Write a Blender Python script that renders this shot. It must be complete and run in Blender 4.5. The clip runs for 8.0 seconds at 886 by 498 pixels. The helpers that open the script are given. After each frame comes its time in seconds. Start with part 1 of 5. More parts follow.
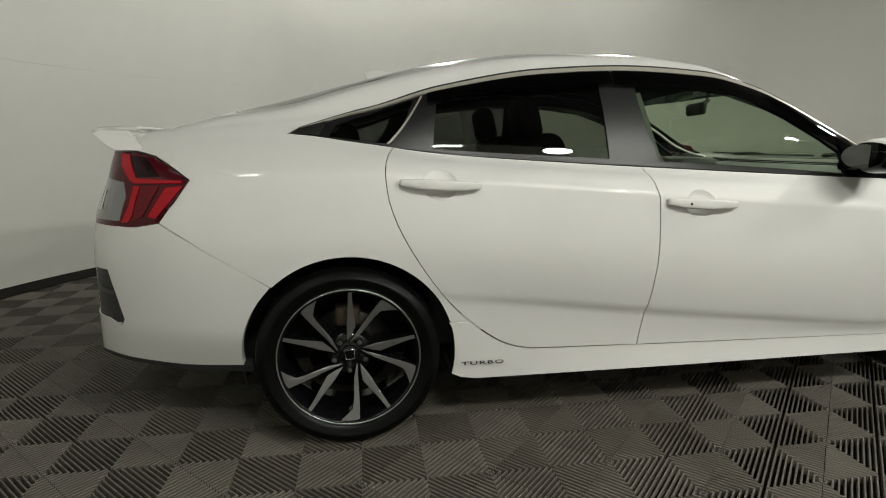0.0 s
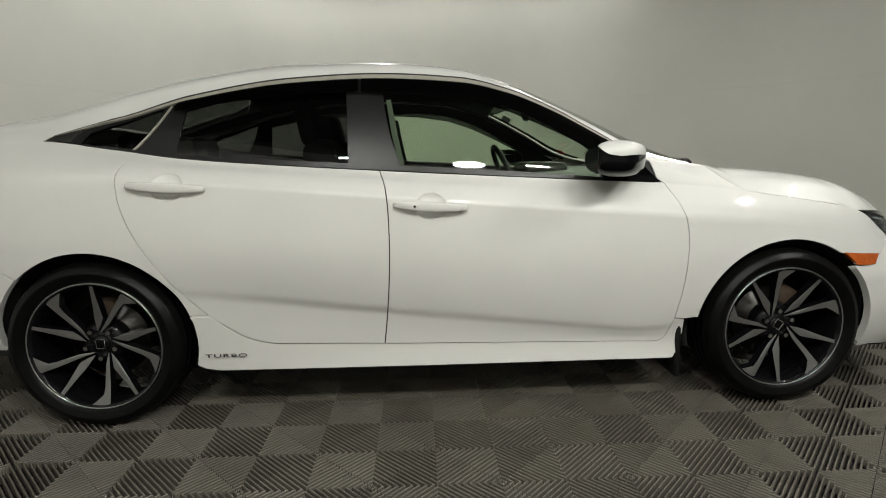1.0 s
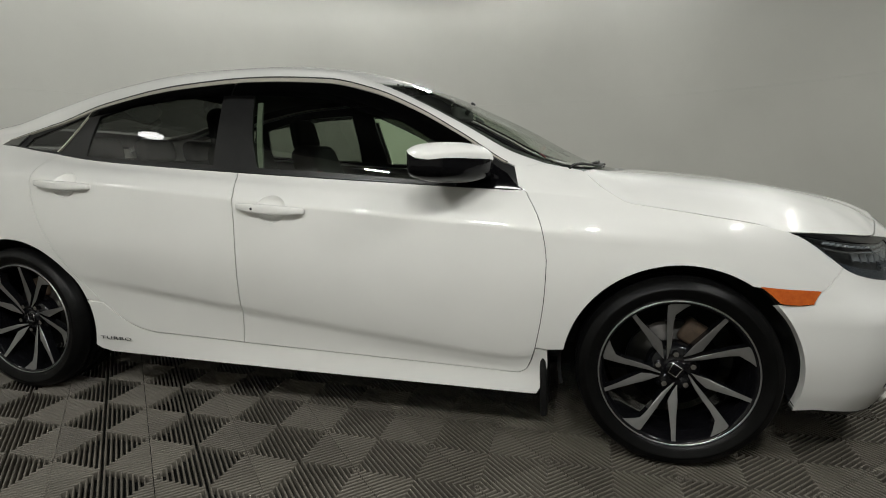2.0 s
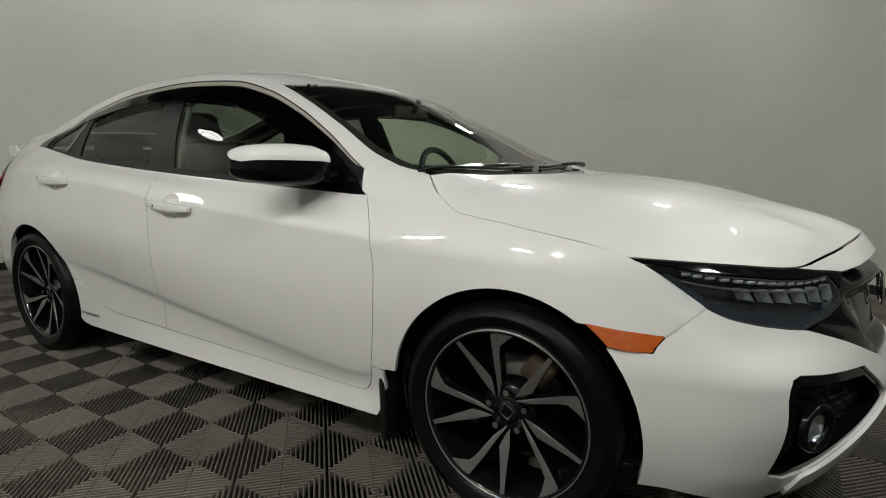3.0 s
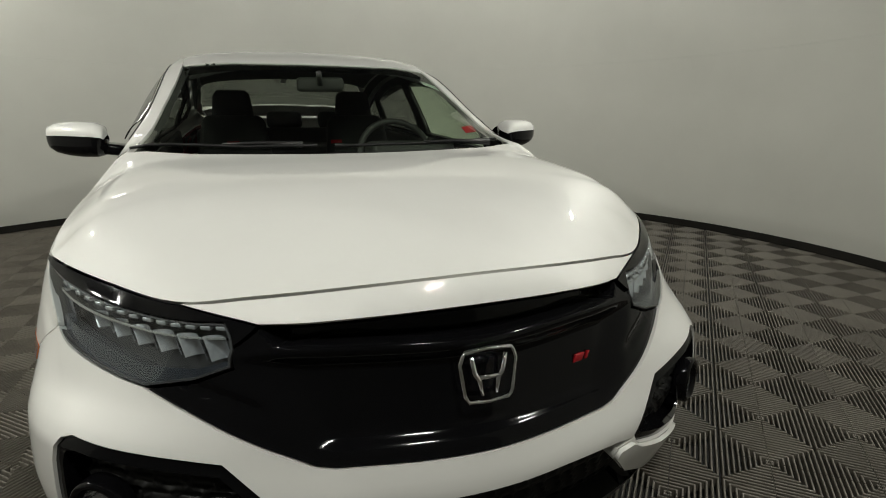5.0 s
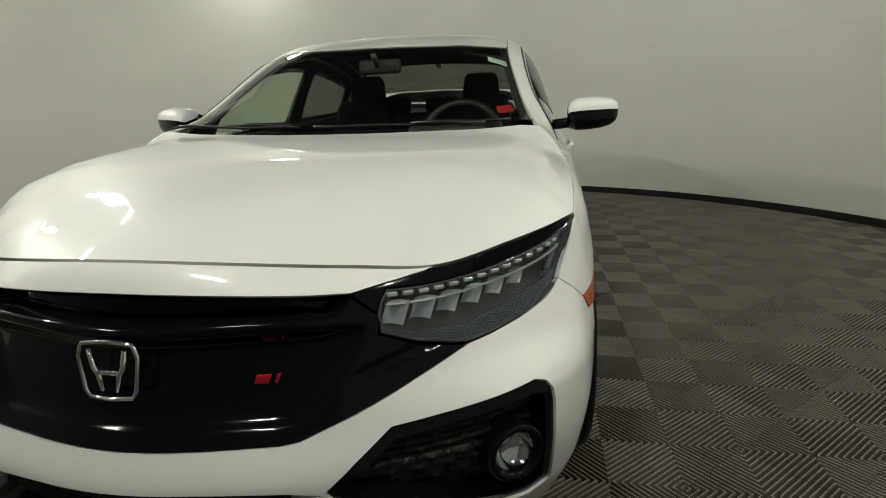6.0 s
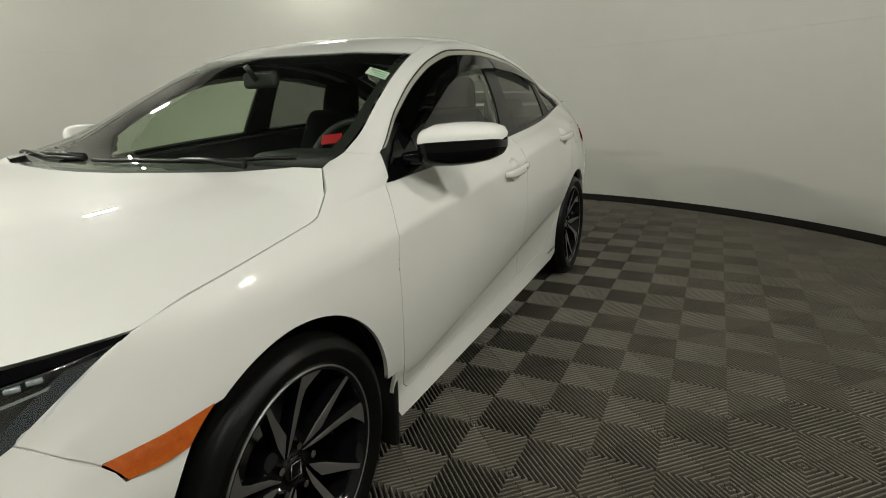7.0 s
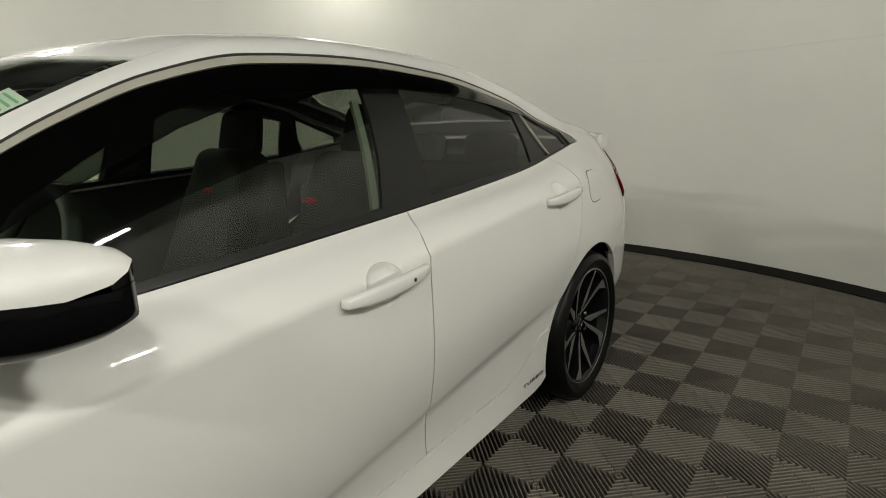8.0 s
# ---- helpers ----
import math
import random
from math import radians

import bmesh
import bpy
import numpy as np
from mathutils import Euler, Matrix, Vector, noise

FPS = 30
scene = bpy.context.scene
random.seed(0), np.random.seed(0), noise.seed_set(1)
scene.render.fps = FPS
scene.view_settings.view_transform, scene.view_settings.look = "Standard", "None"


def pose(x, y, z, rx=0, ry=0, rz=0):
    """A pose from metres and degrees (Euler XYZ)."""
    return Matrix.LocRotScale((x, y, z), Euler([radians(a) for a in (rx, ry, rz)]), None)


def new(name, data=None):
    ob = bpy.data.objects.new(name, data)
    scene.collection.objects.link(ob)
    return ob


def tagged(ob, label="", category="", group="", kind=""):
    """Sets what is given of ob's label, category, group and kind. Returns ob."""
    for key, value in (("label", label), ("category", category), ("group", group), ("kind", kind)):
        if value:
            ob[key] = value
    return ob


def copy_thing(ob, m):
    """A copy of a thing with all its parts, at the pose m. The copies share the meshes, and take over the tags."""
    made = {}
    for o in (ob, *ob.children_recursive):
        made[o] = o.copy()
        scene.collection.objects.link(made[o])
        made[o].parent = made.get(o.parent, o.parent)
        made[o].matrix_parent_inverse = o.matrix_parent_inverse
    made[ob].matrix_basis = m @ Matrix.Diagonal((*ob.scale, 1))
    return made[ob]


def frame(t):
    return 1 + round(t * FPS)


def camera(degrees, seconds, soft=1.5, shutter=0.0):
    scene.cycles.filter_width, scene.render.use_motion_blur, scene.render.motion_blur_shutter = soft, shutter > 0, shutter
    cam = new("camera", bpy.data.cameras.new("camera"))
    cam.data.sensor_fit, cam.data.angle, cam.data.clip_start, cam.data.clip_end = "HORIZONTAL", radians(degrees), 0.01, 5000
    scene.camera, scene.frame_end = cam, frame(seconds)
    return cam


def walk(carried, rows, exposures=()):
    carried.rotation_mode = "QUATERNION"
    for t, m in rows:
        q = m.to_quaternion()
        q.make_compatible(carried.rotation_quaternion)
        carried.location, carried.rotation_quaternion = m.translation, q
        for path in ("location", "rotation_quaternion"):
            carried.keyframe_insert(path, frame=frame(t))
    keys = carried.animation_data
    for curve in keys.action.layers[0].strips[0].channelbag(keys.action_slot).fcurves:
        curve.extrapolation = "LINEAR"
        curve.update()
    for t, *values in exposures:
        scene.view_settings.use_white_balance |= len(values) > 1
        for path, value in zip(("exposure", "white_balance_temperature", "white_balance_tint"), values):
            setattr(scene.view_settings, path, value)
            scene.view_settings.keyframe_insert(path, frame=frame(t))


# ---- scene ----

# seconds, x, y, z in metres, then yaw, pitch and roll in degrees
PATH = [
    (0.0, -1.309, -2.657, 1.046, -9.09, -10.83, 0.21),
    (0.3, -0.964, -2.759, 1.056, -7.46, -10.33, 0.27),
    (0.5, -0.702, -2.813, 1.040, -6.03, -10.88, 0.45),
    (0.8, -0.359, -2.876, 1.031, -4.64, -10.47, 0.45),
    (1.0, -0.152, -2.874, 1.029, -3.37, -10.02, 0.54),
    (1.2, 0.093, -2.828, 0.995, -0.76, -10.20, 0.50),
    (2.3, 1.317, -2.536, 1.026, 19.32, -9.43, 0.17),
    (2.5, 1.507, -2.422, 1.012, 22.62, -9.58, 0.11),
    (2.8, 1.776, -2.248, 1.045, 28.03, -9.37, -0.06),
    (3.0, 1.939, -2.124, 1.030, 31.49, -9.76, 0.10),
    (3.3, 2.196, -1.941, 1.071, 37.03, -9.90, 0.05),
    (3.5, 2.362, -1.795, 1.046, 40.68, -10.24, -0.11),
    (3.8, 2.580, -1.526, 1.030, 43.95, -11.26, -0.21),
    (4.0, 2.709, -1.343, 1.054, 46.24, -12.35, 0.05),
    (4.3, 2.899, -1.044, 1.029, 50.17, -13.09, 0.07),
    (4.5, 2.995, -0.854, 1.070, 54.48, -13.23, 0.30),
    (4.7, 3.058, -0.681, 1.078, 60.01, -13.40, 0.34),
    (5.8, 3.040, 0.467, 1.094, 93.48, -14.63, 0.75),
    (6.0, 2.973, 0.696, 1.041, 99.51, -14.66, 1.47),
    (6.3, 2.801, 1.036, 1.089, 106.90, -14.73, 1.86),
    (6.5, 2.665, 1.265, 1.097, 110.30, -15.70, 1.90),
    (6.8, 2.367, 1.504, 1.109, 112.84, -15.39, 1.46),
    (7.0, 2.159, 1.603, 1.135, 115.78, -15.42, 1.45),
    (7.3, 1.754, 1.702, 1.147, 119.53, -15.16, 1.11),
    (7.5, 1.477, 1.724, 1.191, 120.86, -14.82, 1.18),
    (7.7, 1.188, 1.741, 1.168, 122.75, -14.91, 1.10),
    (8.0, 0.760, 1.659, 1.184, 126.57, -13.26, 1.24),
]


def carried_pose(x, y, z, yaw, pitch, roll):
    return pose(x, y, z, 0, 0, yaw) @ pose(0, 0, 0, 90 + pitch) @ pose(0, 0, 0, 0, 0, -roll)


cam = camera(78.7, 8.0, 1.0)
walk(cam, [(t, carried_pose(*row)) for t, *row in PATH], exposures=[(0.0, 0.25, 6400, 8.0), (1.2, 0.26, 6350, 8.5), (2.3, 0.06, 6200, 10.0), (3.0, -0.08, 6300, 10.0), (3.5, -0.11, 6300, 9.5), (4.7, 0.06, 6450, 8.0), (5.8, 0.07, 6550, 4.5), (7.0, 0.14, 6600, 5.5), (8.0, 0.34, 6600, 7.0)])

# ---------------------------------------------------------------- light
ROOM_X, ROOM_Y, ROOM_R, ROOM_H = -0.06, -0.06, 4.04, 3.3
world = bpy.data.worlds.new("world")
world.use_nodes = True
world.node_tree.nodes["Background"].inputs[0].default_value = (0.9, 0.95, 1.0, 1)
world.node_tree.nodes["Background"].inputs[1].default_value = 0.02
scene.world = world
LAMP_WATTS, WASH_WATTS = 25.0, 2.1
# twin-tube fixtures in a ring under the ceiling: bearing from the middle in degrees, lean towards the middle, watts
TUBES = [(-102, 54, LAMP_WATTS), (-68, 54, LAMP_WATTS), (-34, 60, 22.0), (0, 66, 29.0), (32, 60, 20.0), (62, 58, 24.0), (96, 54, 30.0)]
# behind the car, added fixtures wash down the wall to brighten it
TUBES += [(a, -28, WASH_WATTS * share) for a, share in ((66, 0.8), (89, 1.0), (112, 1.25), (135, 1.0), (158, 0.65), (181, 0.45), (204, 0.45), (227, 0.5), (250, 0.5))]
TUBE_R, TUBE_Z, WASH_Z = 3.45, 2.80, 2.98
# place, height of the diffuser, watts
LAMPS = [(0.50, -3.55, 2.82, 28.0), (-2.95, -2.25, 2.72, 0.9)]

# ---------------------------------------------------------------- materials


def material(name, base=(0.5, 0.5, 0.5), rough=0.5, metal=0.0, coat=0.0, coat_rough=0.03, specular=0.5):
    m = bpy.data.materials.new(name)
    m.use_nodes = True
    b = m.node_tree.nodes["Principled BSDF"]
    b.inputs["Base Color"].default_value = (*base, 1)
    b.inputs["Roughness"].default_value = rough
    b.inputs["Metallic"].default_value = metal
    b.inputs["Coat Weight"].default_value = coat
    b.inputs["Coat Roughness"].default_value = coat_rough
    b.inputs["Specular IOR Level"].default_value = specular
    return m


def node(m, kind, **settings):
    n = m.node_tree.nodes.new(kind)
    for key, value in settings.items():
        n.inputs[key.replace("_", " ")].default_value = value
    return n


def link(m, a, b):
    m.node_tree.links.new(a, b)


def mottle(m, low, high, scale, fine=0.0, bump=0.0, fine_scale=200.0, rough=None, per_object=0.0):
    """Two scales of variation in the base colour, and a fine relief."""
    b = m.node_tree.nodes["Principled BSDF"]
    place = m.node_tree.nodes.new("ShaderNodeTexCoord")
    big = node(m, "ShaderNodeTexNoise", Scale=scale, Detail=5.0, Roughness=0.6)
    small = node(m, "ShaderNodeTexNoise", Scale=fine_scale, Detail=3.0)
    link(m, place.outputs["Object"], big.inputs["Vector"])
    link(m, place.outputs["Object"], small.inputs["Vector"])
    mix = m.node_tree.nodes.new("ShaderNodeMath")
    mix.operation = "MULTIPLY_ADD"
    mix.inputs[1].default_value = fine
    link(m, small.outputs["Fac"], mix.inputs[0])
    link(m, big.outputs["Fac"], mix.inputs[2])
    value = mix.outputs[0]
    if per_object:
        info = m.node_tree.nodes.new("ShaderNodeObjectInfo")
        more = m.node_tree.nodes.new("ShaderNodeMath")
        more.operation = "MULTIPLY_ADD"
        more.inputs[1].default_value = per_object
        link(m, info.outputs["Random"], more.inputs[0])
        link(m, value, more.inputs[2])
        value = more.outputs[0]
    ramp = m.node_tree.nodes.new("ShaderNodeValToRGB")
    ramp.color_ramp.elements[0].position, ramp.color_ramp.elements[1].position = 0.35, 0.75 + fine * 0.5 + per_object
    ramp.color_ramp.elements[0].color = (*low, 1)
    ramp.color_ramp.elements[1].color = (*high, 1)
    link(m, value, ramp.inputs["Fac"])
    link(m, ramp.outputs["Color"], b.inputs["Base Color"])
    if rough:
        span = m.node_tree.nodes.new("ShaderNodeMapRange")
        span.inputs[3].default_value, span.inputs[4].default_value = rough
        link(m, value, span.inputs[0])
        link(m, span.outputs[0], b.inputs["Roughness"])
    if bump:
        relief = node(m, "ShaderNodeBump", Strength=bump, Distance=0.002)
        link(m, small.outputs["Fac"], relief.inputs["Height"])
        link(m, relief.outputs["Normal"], b.inputs["Normal"])
    return m


def glass(name, tint, gloss_rough=0.0):
    """A thin tinted pane: what lies behind shows through it, tinted, and the room mirrors in it."""
    m = bpy.data.materials.new(name)
    m.use_nodes = True
    t = m.node_tree
    t.nodes.remove(t.nodes["Principled BSDF"])
    clear = node(m, "ShaderNodeBsdfTransparent", Color=(*tint, 1))
    shine = node(m, "ShaderNodeBsdfGlossy", Roughness=gloss_rough)
    weight = node(m, "ShaderNodeLayerWeight", Blend=0.5)
    power = t.nodes.new("ShaderNodeMath")
    power.operation, power.inputs[1].default_value = "POWER", 5.0
    link(m, weight.outputs["Facing"], power.inputs[0])
    fresnel = t.nodes.new("ShaderNodeMath")
    fresnel.operation, fresnel.inputs[1].default_value, fresnel.inputs[2].default_value = "MULTIPLY_ADD", 0.93, 0.065
    link(m, power.outputs[0], fresnel.inputs[0])
    mix = t.nodes.new("ShaderNodeMixShader")
    link(m, fresnel.outputs[0], mix.inputs[0])
    link(m, clear.outputs[0], mix.inputs[1])
    link(m, shine.outputs[0], mix.inputs[2])
    link(m, mix.outputs[0], t.nodes["Material Output"].inputs["Surface"])
    return m


def glow(name, colour, strength):
    m = material(name, colour, 0.4)
    b = m.node_tree.nodes["Principled BSDF"]
    b.inputs["Emission Color"].default_value = (*colour, 1)
    b.inputs["Emission Strength"].default_value = strength
    return m


PAINT = material("pearl_white_paint", (0.62, 0.615, 0.59), 0.50, 0.08, 0.9, 0.012, 0.15)
PAINT.node_tree.nodes["Principled BSDF"].inputs["Sheen Weight"].default_value = 0.0
mottle(PAINT, (0.67, 0.665, 0.64), (0.71, 0.705, 0.68), 3.0, 0.3, 0.0, 900.0)
GLOSS_BLACK = material("gloss_black_plastic", (0.003, 0.003, 0.0035), 0.08, 0.0, 0.0, 0.03, 0.17)
MESH_BLACK = mottle(material("black_mesh_plastic", (0.01, 0.01, 0.01), 0.4, 0.0, 0.0, 0.03, 0.25), (0.006, 0.006, 0.006), (0.012, 0.012, 0.012), 60.0, 0.4, 0.2, 600.0)
REFLECTOR = mottle(material("lamp_reflector", (0.80, 0.81, 0.82), 0.24, 0.70), (0.66, 0.68, 0.69), (0.90, 0.91, 0.92), 60.0)
BEZEL = mottle(material("lamp_bezel", (0.03, 0.04, 0.055), 0.16, 0.0, 1.0, 0.03), (0.014, 0.017, 0.023), (0.026, 0.031, 0.042), 6.0)
MATT_BLACK = mottle(material("matt_black_plastic", (0.02, 0.02, 0.02), 0.55), (0.014, 0.014, 0.014), (0.026, 0.026, 0.026), 40.0, 0.4, 0.3, 600.0)
PILLAR = mottle(material("pillar_black_film", (0.03, 0.03, 0.03), 0.32, 0.0, 0.0, 0.1, 0.30), (0.006, 0.006, 0.006), (0.011, 0.011, 0.011), 30.0, 0.3, 0.1, 500.0)
DARK = material("dark_underside", (0.008, 0.008, 0.008), 0.8)
CABIN = mottle(material("cabin_plastic", (0.04, 0.04, 0.04), 0.6), (0.016, 0.016, 0.016), (0.030, 0.030, 0.029), 8.0, 0.2, 0.0, 900.0)
FABRIC = mottle(material("seat_fabric", (0.03, 0.03, 0.032), 0.9), (0.009, 0.009, 0.0095), (0.016, 0.016, 0.017), 9.0, 0.1, 0.0, 150.0)
LINING = mottle(material("roof_lining", (0.12, 0.12, 0.115), 0.9), (0.10, 0.10, 0.095), (0.13, 0.13, 0.125), 20.0, 0.4, 0.3, 500.0)
CHROME = material("chrome", (0.75, 0.75, 0.76), 0.08, 1.0)
DARK_SATIN = material("dark_satin_metal", (0.22, 0.22, 0.21), 0.3, 1.0)
TRIM = mottle(material("bright_window_strip", (0.45, 0.44, 0.42), 0.30, 0.35), (0.42, 0.40, 0.34), (0.48, 0.46, 0.40), 12.0, 0.2, 0.05, 400.0)
SATIN = material("satin_chrome", (0.62, 0.62, 0.60), 0.22, 1.0)
MACHINED = mottle(material("machined_alloy", (0.42, 0.42, 0.42), 0.32, 0.9), (0.34, 0.34, 0.34), (0.46, 0.46, 0.46), 30.0, 0.5, 0.1, 900.0)
RIM_BLACK = material("gloss_black_rim", (0.005, 0.005, 0.006), 0.10, 0.0, 0.0, 0.03, 0.35)
RUBBER = mottle(material("tyre_rubber", (0.005, 0.005, 0.005), 0.3, 0.0, 0.0, 0.03, 0.13), (0.002, 0.002, 0.002), (0.005, 0.005, 0.005), 20.0, 0.5, 0.3, 300.0, rough=(0.20, 0.36))
STEEL = mottle(material("brake_steel", (0.25, 0.24, 0.23), 0.35, 1.0), (0.025, 0.024, 0.023), (0.055, 0.053, 0.05), 25.0, 0.5, 0.2, 300.0)
RUST = mottle(material("brake_caliper", (0.2, 0.13, 0.08), 0.7), (0.032, 0.022, 0.015), (0.10, 0.066, 0.04), 40.0, 0.5, 0.4, 300.0)
RED_LENS = material("red_lens", (0.34, 0.004, 0.012), 0.10, 0.0, 0.0, 0.02, 0.25)
MID_RED = material("mid_red_lens", (0.11, 0.003, 0.006), 0.10, 0.0, 0.0, 0.02, 0.25)
SMOKE_RED = material("smoked_red_panel", (0.010, 0.001, 0.002), 0.12, 0.0, 0.0, 0.02, 0.2)
DARK_RED = material("dark_red_lens", (0.055, 0.002, 0.005), 0.10, 0.0, 0.0, 0.02, 0.35)
CLEAR_LENS = material("reversing_lens", (0.17, 0.17, 0.175), 0.12, 0.2, 1.0, 0.02)
AMBER = mottle(material("amber_lens", (0.62, 0.13, 0.015), 0.12, 0.0, 1.0, 0.02), (0.40, 0.065, 0.008), (0.58, 0.13, 0.015), 60.0, 0.3, 0.2, 300.0)
RED_TRIM = material("red_badge", (0.33, 0.008, 0.014), 0.25, 0.0, 0.6)
RED_TAG = material("red_tag", (0.42, 0.012, 0.018), 0.5)
STICKER = material("sticker_paper", (0.75, 0.8, 0.75), 0.5)
STICKER_GREEN = material("sticker_green", (0.25, 0.55, 0.35), 0.5)
LETTER = material("letter_grey", (0.04, 0.04, 0.04), 0.35)
FRONT_GLASS = glass("clear_side_glass", (0.74, 0.84, 0.70))
SCREEN_GLASS = glass("windscreen_glass", (0.80, 0.86, 0.78))
SHADE_BAND = glass("windscreen_shade_band", (0.10, 0.11, 0.11))
PRIVACY_GLASS = glass("privacy_glass", (0.25, 0.26, 0.245))
VISOR = glass("smoked_acrylic", (0.10, 0.10, 0.10))
LAMP_LENS = glass("headlight_lens", (0.88, 0.92, 0.95))
MIRROR = material("mirror_glass", (0.8, 0.8, 0.8), 0.01, 1.0)
WALL = mottle(material("wall_paint", (0.6, 0.59, 0.54), 0.45), (0.555, 0.552, 0.506), (0.615, 0.612, 0.562), 0.9, 0.12, 0.12, 90.0, rough=(0.38, 0.52))
CEILING = mottle(material("ceiling_black", (0.02, 0.02, 0.02), 0.9), (0.015, 0.015, 0.015), (0.028, 0.028, 0.028), 1.5, 0.2, 0.1, 120.0)
# darker grey for the wall arc added to dim the grille's reflections
DIM_ARC = mottle(material("dim_arc_grey", (0.45, 0.45, 0.42), 0.6), (0.14, 0.14, 0.13), (0.18, 0.18, 0.17), 1.2, 0.2, 0.1, 90.0)
BASE = mottle(material("rubber_baseboard", (0.012, 0.011, 0.01), 0.7, 0.0, 0.0, 0.03, 0.15), (0.006, 0.006, 0.005), (0.014, 0.012, 0.010), 6.0, 0.4, 0.2, 90.0)
TILE = mottle(material("ribbed_tile_plastic", (0.1, 0.095, 0.085), 0.5, 0.0, 0.0, 0.03, 0.4), (0.064, 0.056, 0.046), (0.152, 0.138, 0.114), 2.2, 0.35, 0.25, 160.0, rough=(0.38, 0.62), per_object=0.15)
SUBFLOOR = mottle(material("floor_under_tiles", (0.03, 0.03, 0.028), 0.8), (0.006, 0.006, 0.006), (0.012, 0.011, 0.01), 5.0, 0.4, 0.2, 100.0)
LAMP_GLOW = glow("lamp_diffuser", (1.0, 0.97, 0.9), 12.0)
TUBE_GLOW = glow("tube_diffuser", (1.0, 0.98, 0.94), 10.0)

# ---------------------------------------------------------------- mesh helpers


def part(name, data, mat, parent=None, label="", smooth=True):
    """Links a bmesh, or (vertices, faces), as one mesh object under a thing or a part."""
    me = bpy.data.meshes.new(name)
    if isinstance(data, tuple):
        me.from_pydata([tuple(v) for v in data[0]], [], [tuple(f) for f in data[1]])
        if len(data) > 2 and data[2] is not None:
            me.polygons.foreach_set("use_smooth", [True] * len(me.polygons))
            me.normals_split_custom_set_from_vertices([tuple(n) for n in data[2]])
            smooth = None
    else:
        data.to_mesh(me)
        data.free()
    if smooth is not None:
        me.polygons.foreach_set("use_smooth", [smooth] * len(me.polygons))
    for m in mat if isinstance(mat, (list, tuple)) else [mat]:
        me.materials.append(m)
    me.update()
    ob = new(name, me)
    if parent is not None:
        ob.parent = parent
    if label:
        ob["label"] = label
    return ob


def thing(name, label, category, group="", kind="", at=(0, 0, 0)):
    ob = new(name)
    ob.location = at
    ob.empty_display_size = 0.1
    return tagged(ob, label, category, group, kind)


def box(bm, lo, hi, bevel=0.0, segments=2, turn=None):
    """Adds a box between two corners, bevelled; turn: a matrix for it."""
    m = Matrix.LocRotScale([(a + b) / 2 for a, b in zip(lo, hi)], None, [b - a for a, b in zip(lo, hi)])
    made = bmesh.ops.create_cube(bm, size=1.0, matrix=(turn or Matrix()) @ m)
    if bevel:
        edges = list({e for v in made["verts"] for e in v.link_edges})
        bmesh.ops.bevel(bm, geom=edges, offset=bevel, segments=segments, affect="EDGES", profile=0.5)
    return bm


def lathe(profile, steps=64, axis="y"):
    """Vertices and faces of a profile of (radius, height) turned about an axis."""
    verts, faces = [], []
    n = len(profile)
    for k in range(steps):
        a = 2 * math.pi * k / steps
        for r, h in profile:
            p = (r * math.cos(a), h, r * math.sin(a)) if axis == "y" else (r * math.cos(a), r * math.sin(a), h)
            verts.append(p)
    for k in range(steps):
        for i in range(n - 1):
            a, b = k * n + i, ((k + 1) % steps) * n + i
            faces.append((a, a + 1, b + 1, b))
    return verts, faces


def tube(points, radius, sides=10, close=False):
    """A round bar along points."""
    pts = [Vector(p) for p in points]
    verts, faces = [], []
    n = len(pts)
    for i, p in enumerate(pts):
        a = pts[(i - 1) % n] if close or i else p
        b = pts[(i + 1) % n] if close or i < n - 1 else p
        way = (b - a).normalized()
        side = way.orthogonal().normalized() if i == 0 else (last - way * last.dot(way)).normalized()
        last = side
        up = way.cross(side)
        r = radius[i] if isinstance(radius, (list, tuple)) else radius
        for k in range(sides):
            w = 2 * math.pi * k / sides
            verts.append(p + side * (r * math.cos(w)) + up * (r * math.sin(w)))
    for i in range(n if close else n - 1):
        for k in range(sides):
            j, l = (i + 1) % n, (k + 1) % sides
            faces.append((i * sides + k, i * sides + l, j * sides + l, j * sides + k))
    if not close:
        faces.append(tuple(range(sides))[::-1])
        faces.append(tuple((n - 1) * sides + k for k in range(sides)))
    return verts, faces


def joined(pieces):
    verts, faces = [], []
    for v, f in pieces:
        k = len(verts)
        verts += [tuple(p) for p in v]
        faces += [tuple(i + k for i in g) for g in f]
    return verts, faces


def slopes(x, y):
    """Slopes of a curve that overshoots at no knot; y: (..., knots)."""
    h = np.diff(x)
    d = np.diff(y, axis=-1) / h
    m = np.zeros_like(y)
    a, b = d[..., :-1], d[..., 1:]
    w1, w2 = 2 * h[1:] + h[:-1], h[1:] + 2 * h[:-1]
    ok = a * b > 0
    m[..., 1:-1] = np.where(ok, (w1 + w2) / (w1 / np.where(ok, a, 1) + w2 / np.where(ok, b, 1)), 0)
    m[..., 0], m[..., -1] = d[..., 0], d[..., -1]
    return m


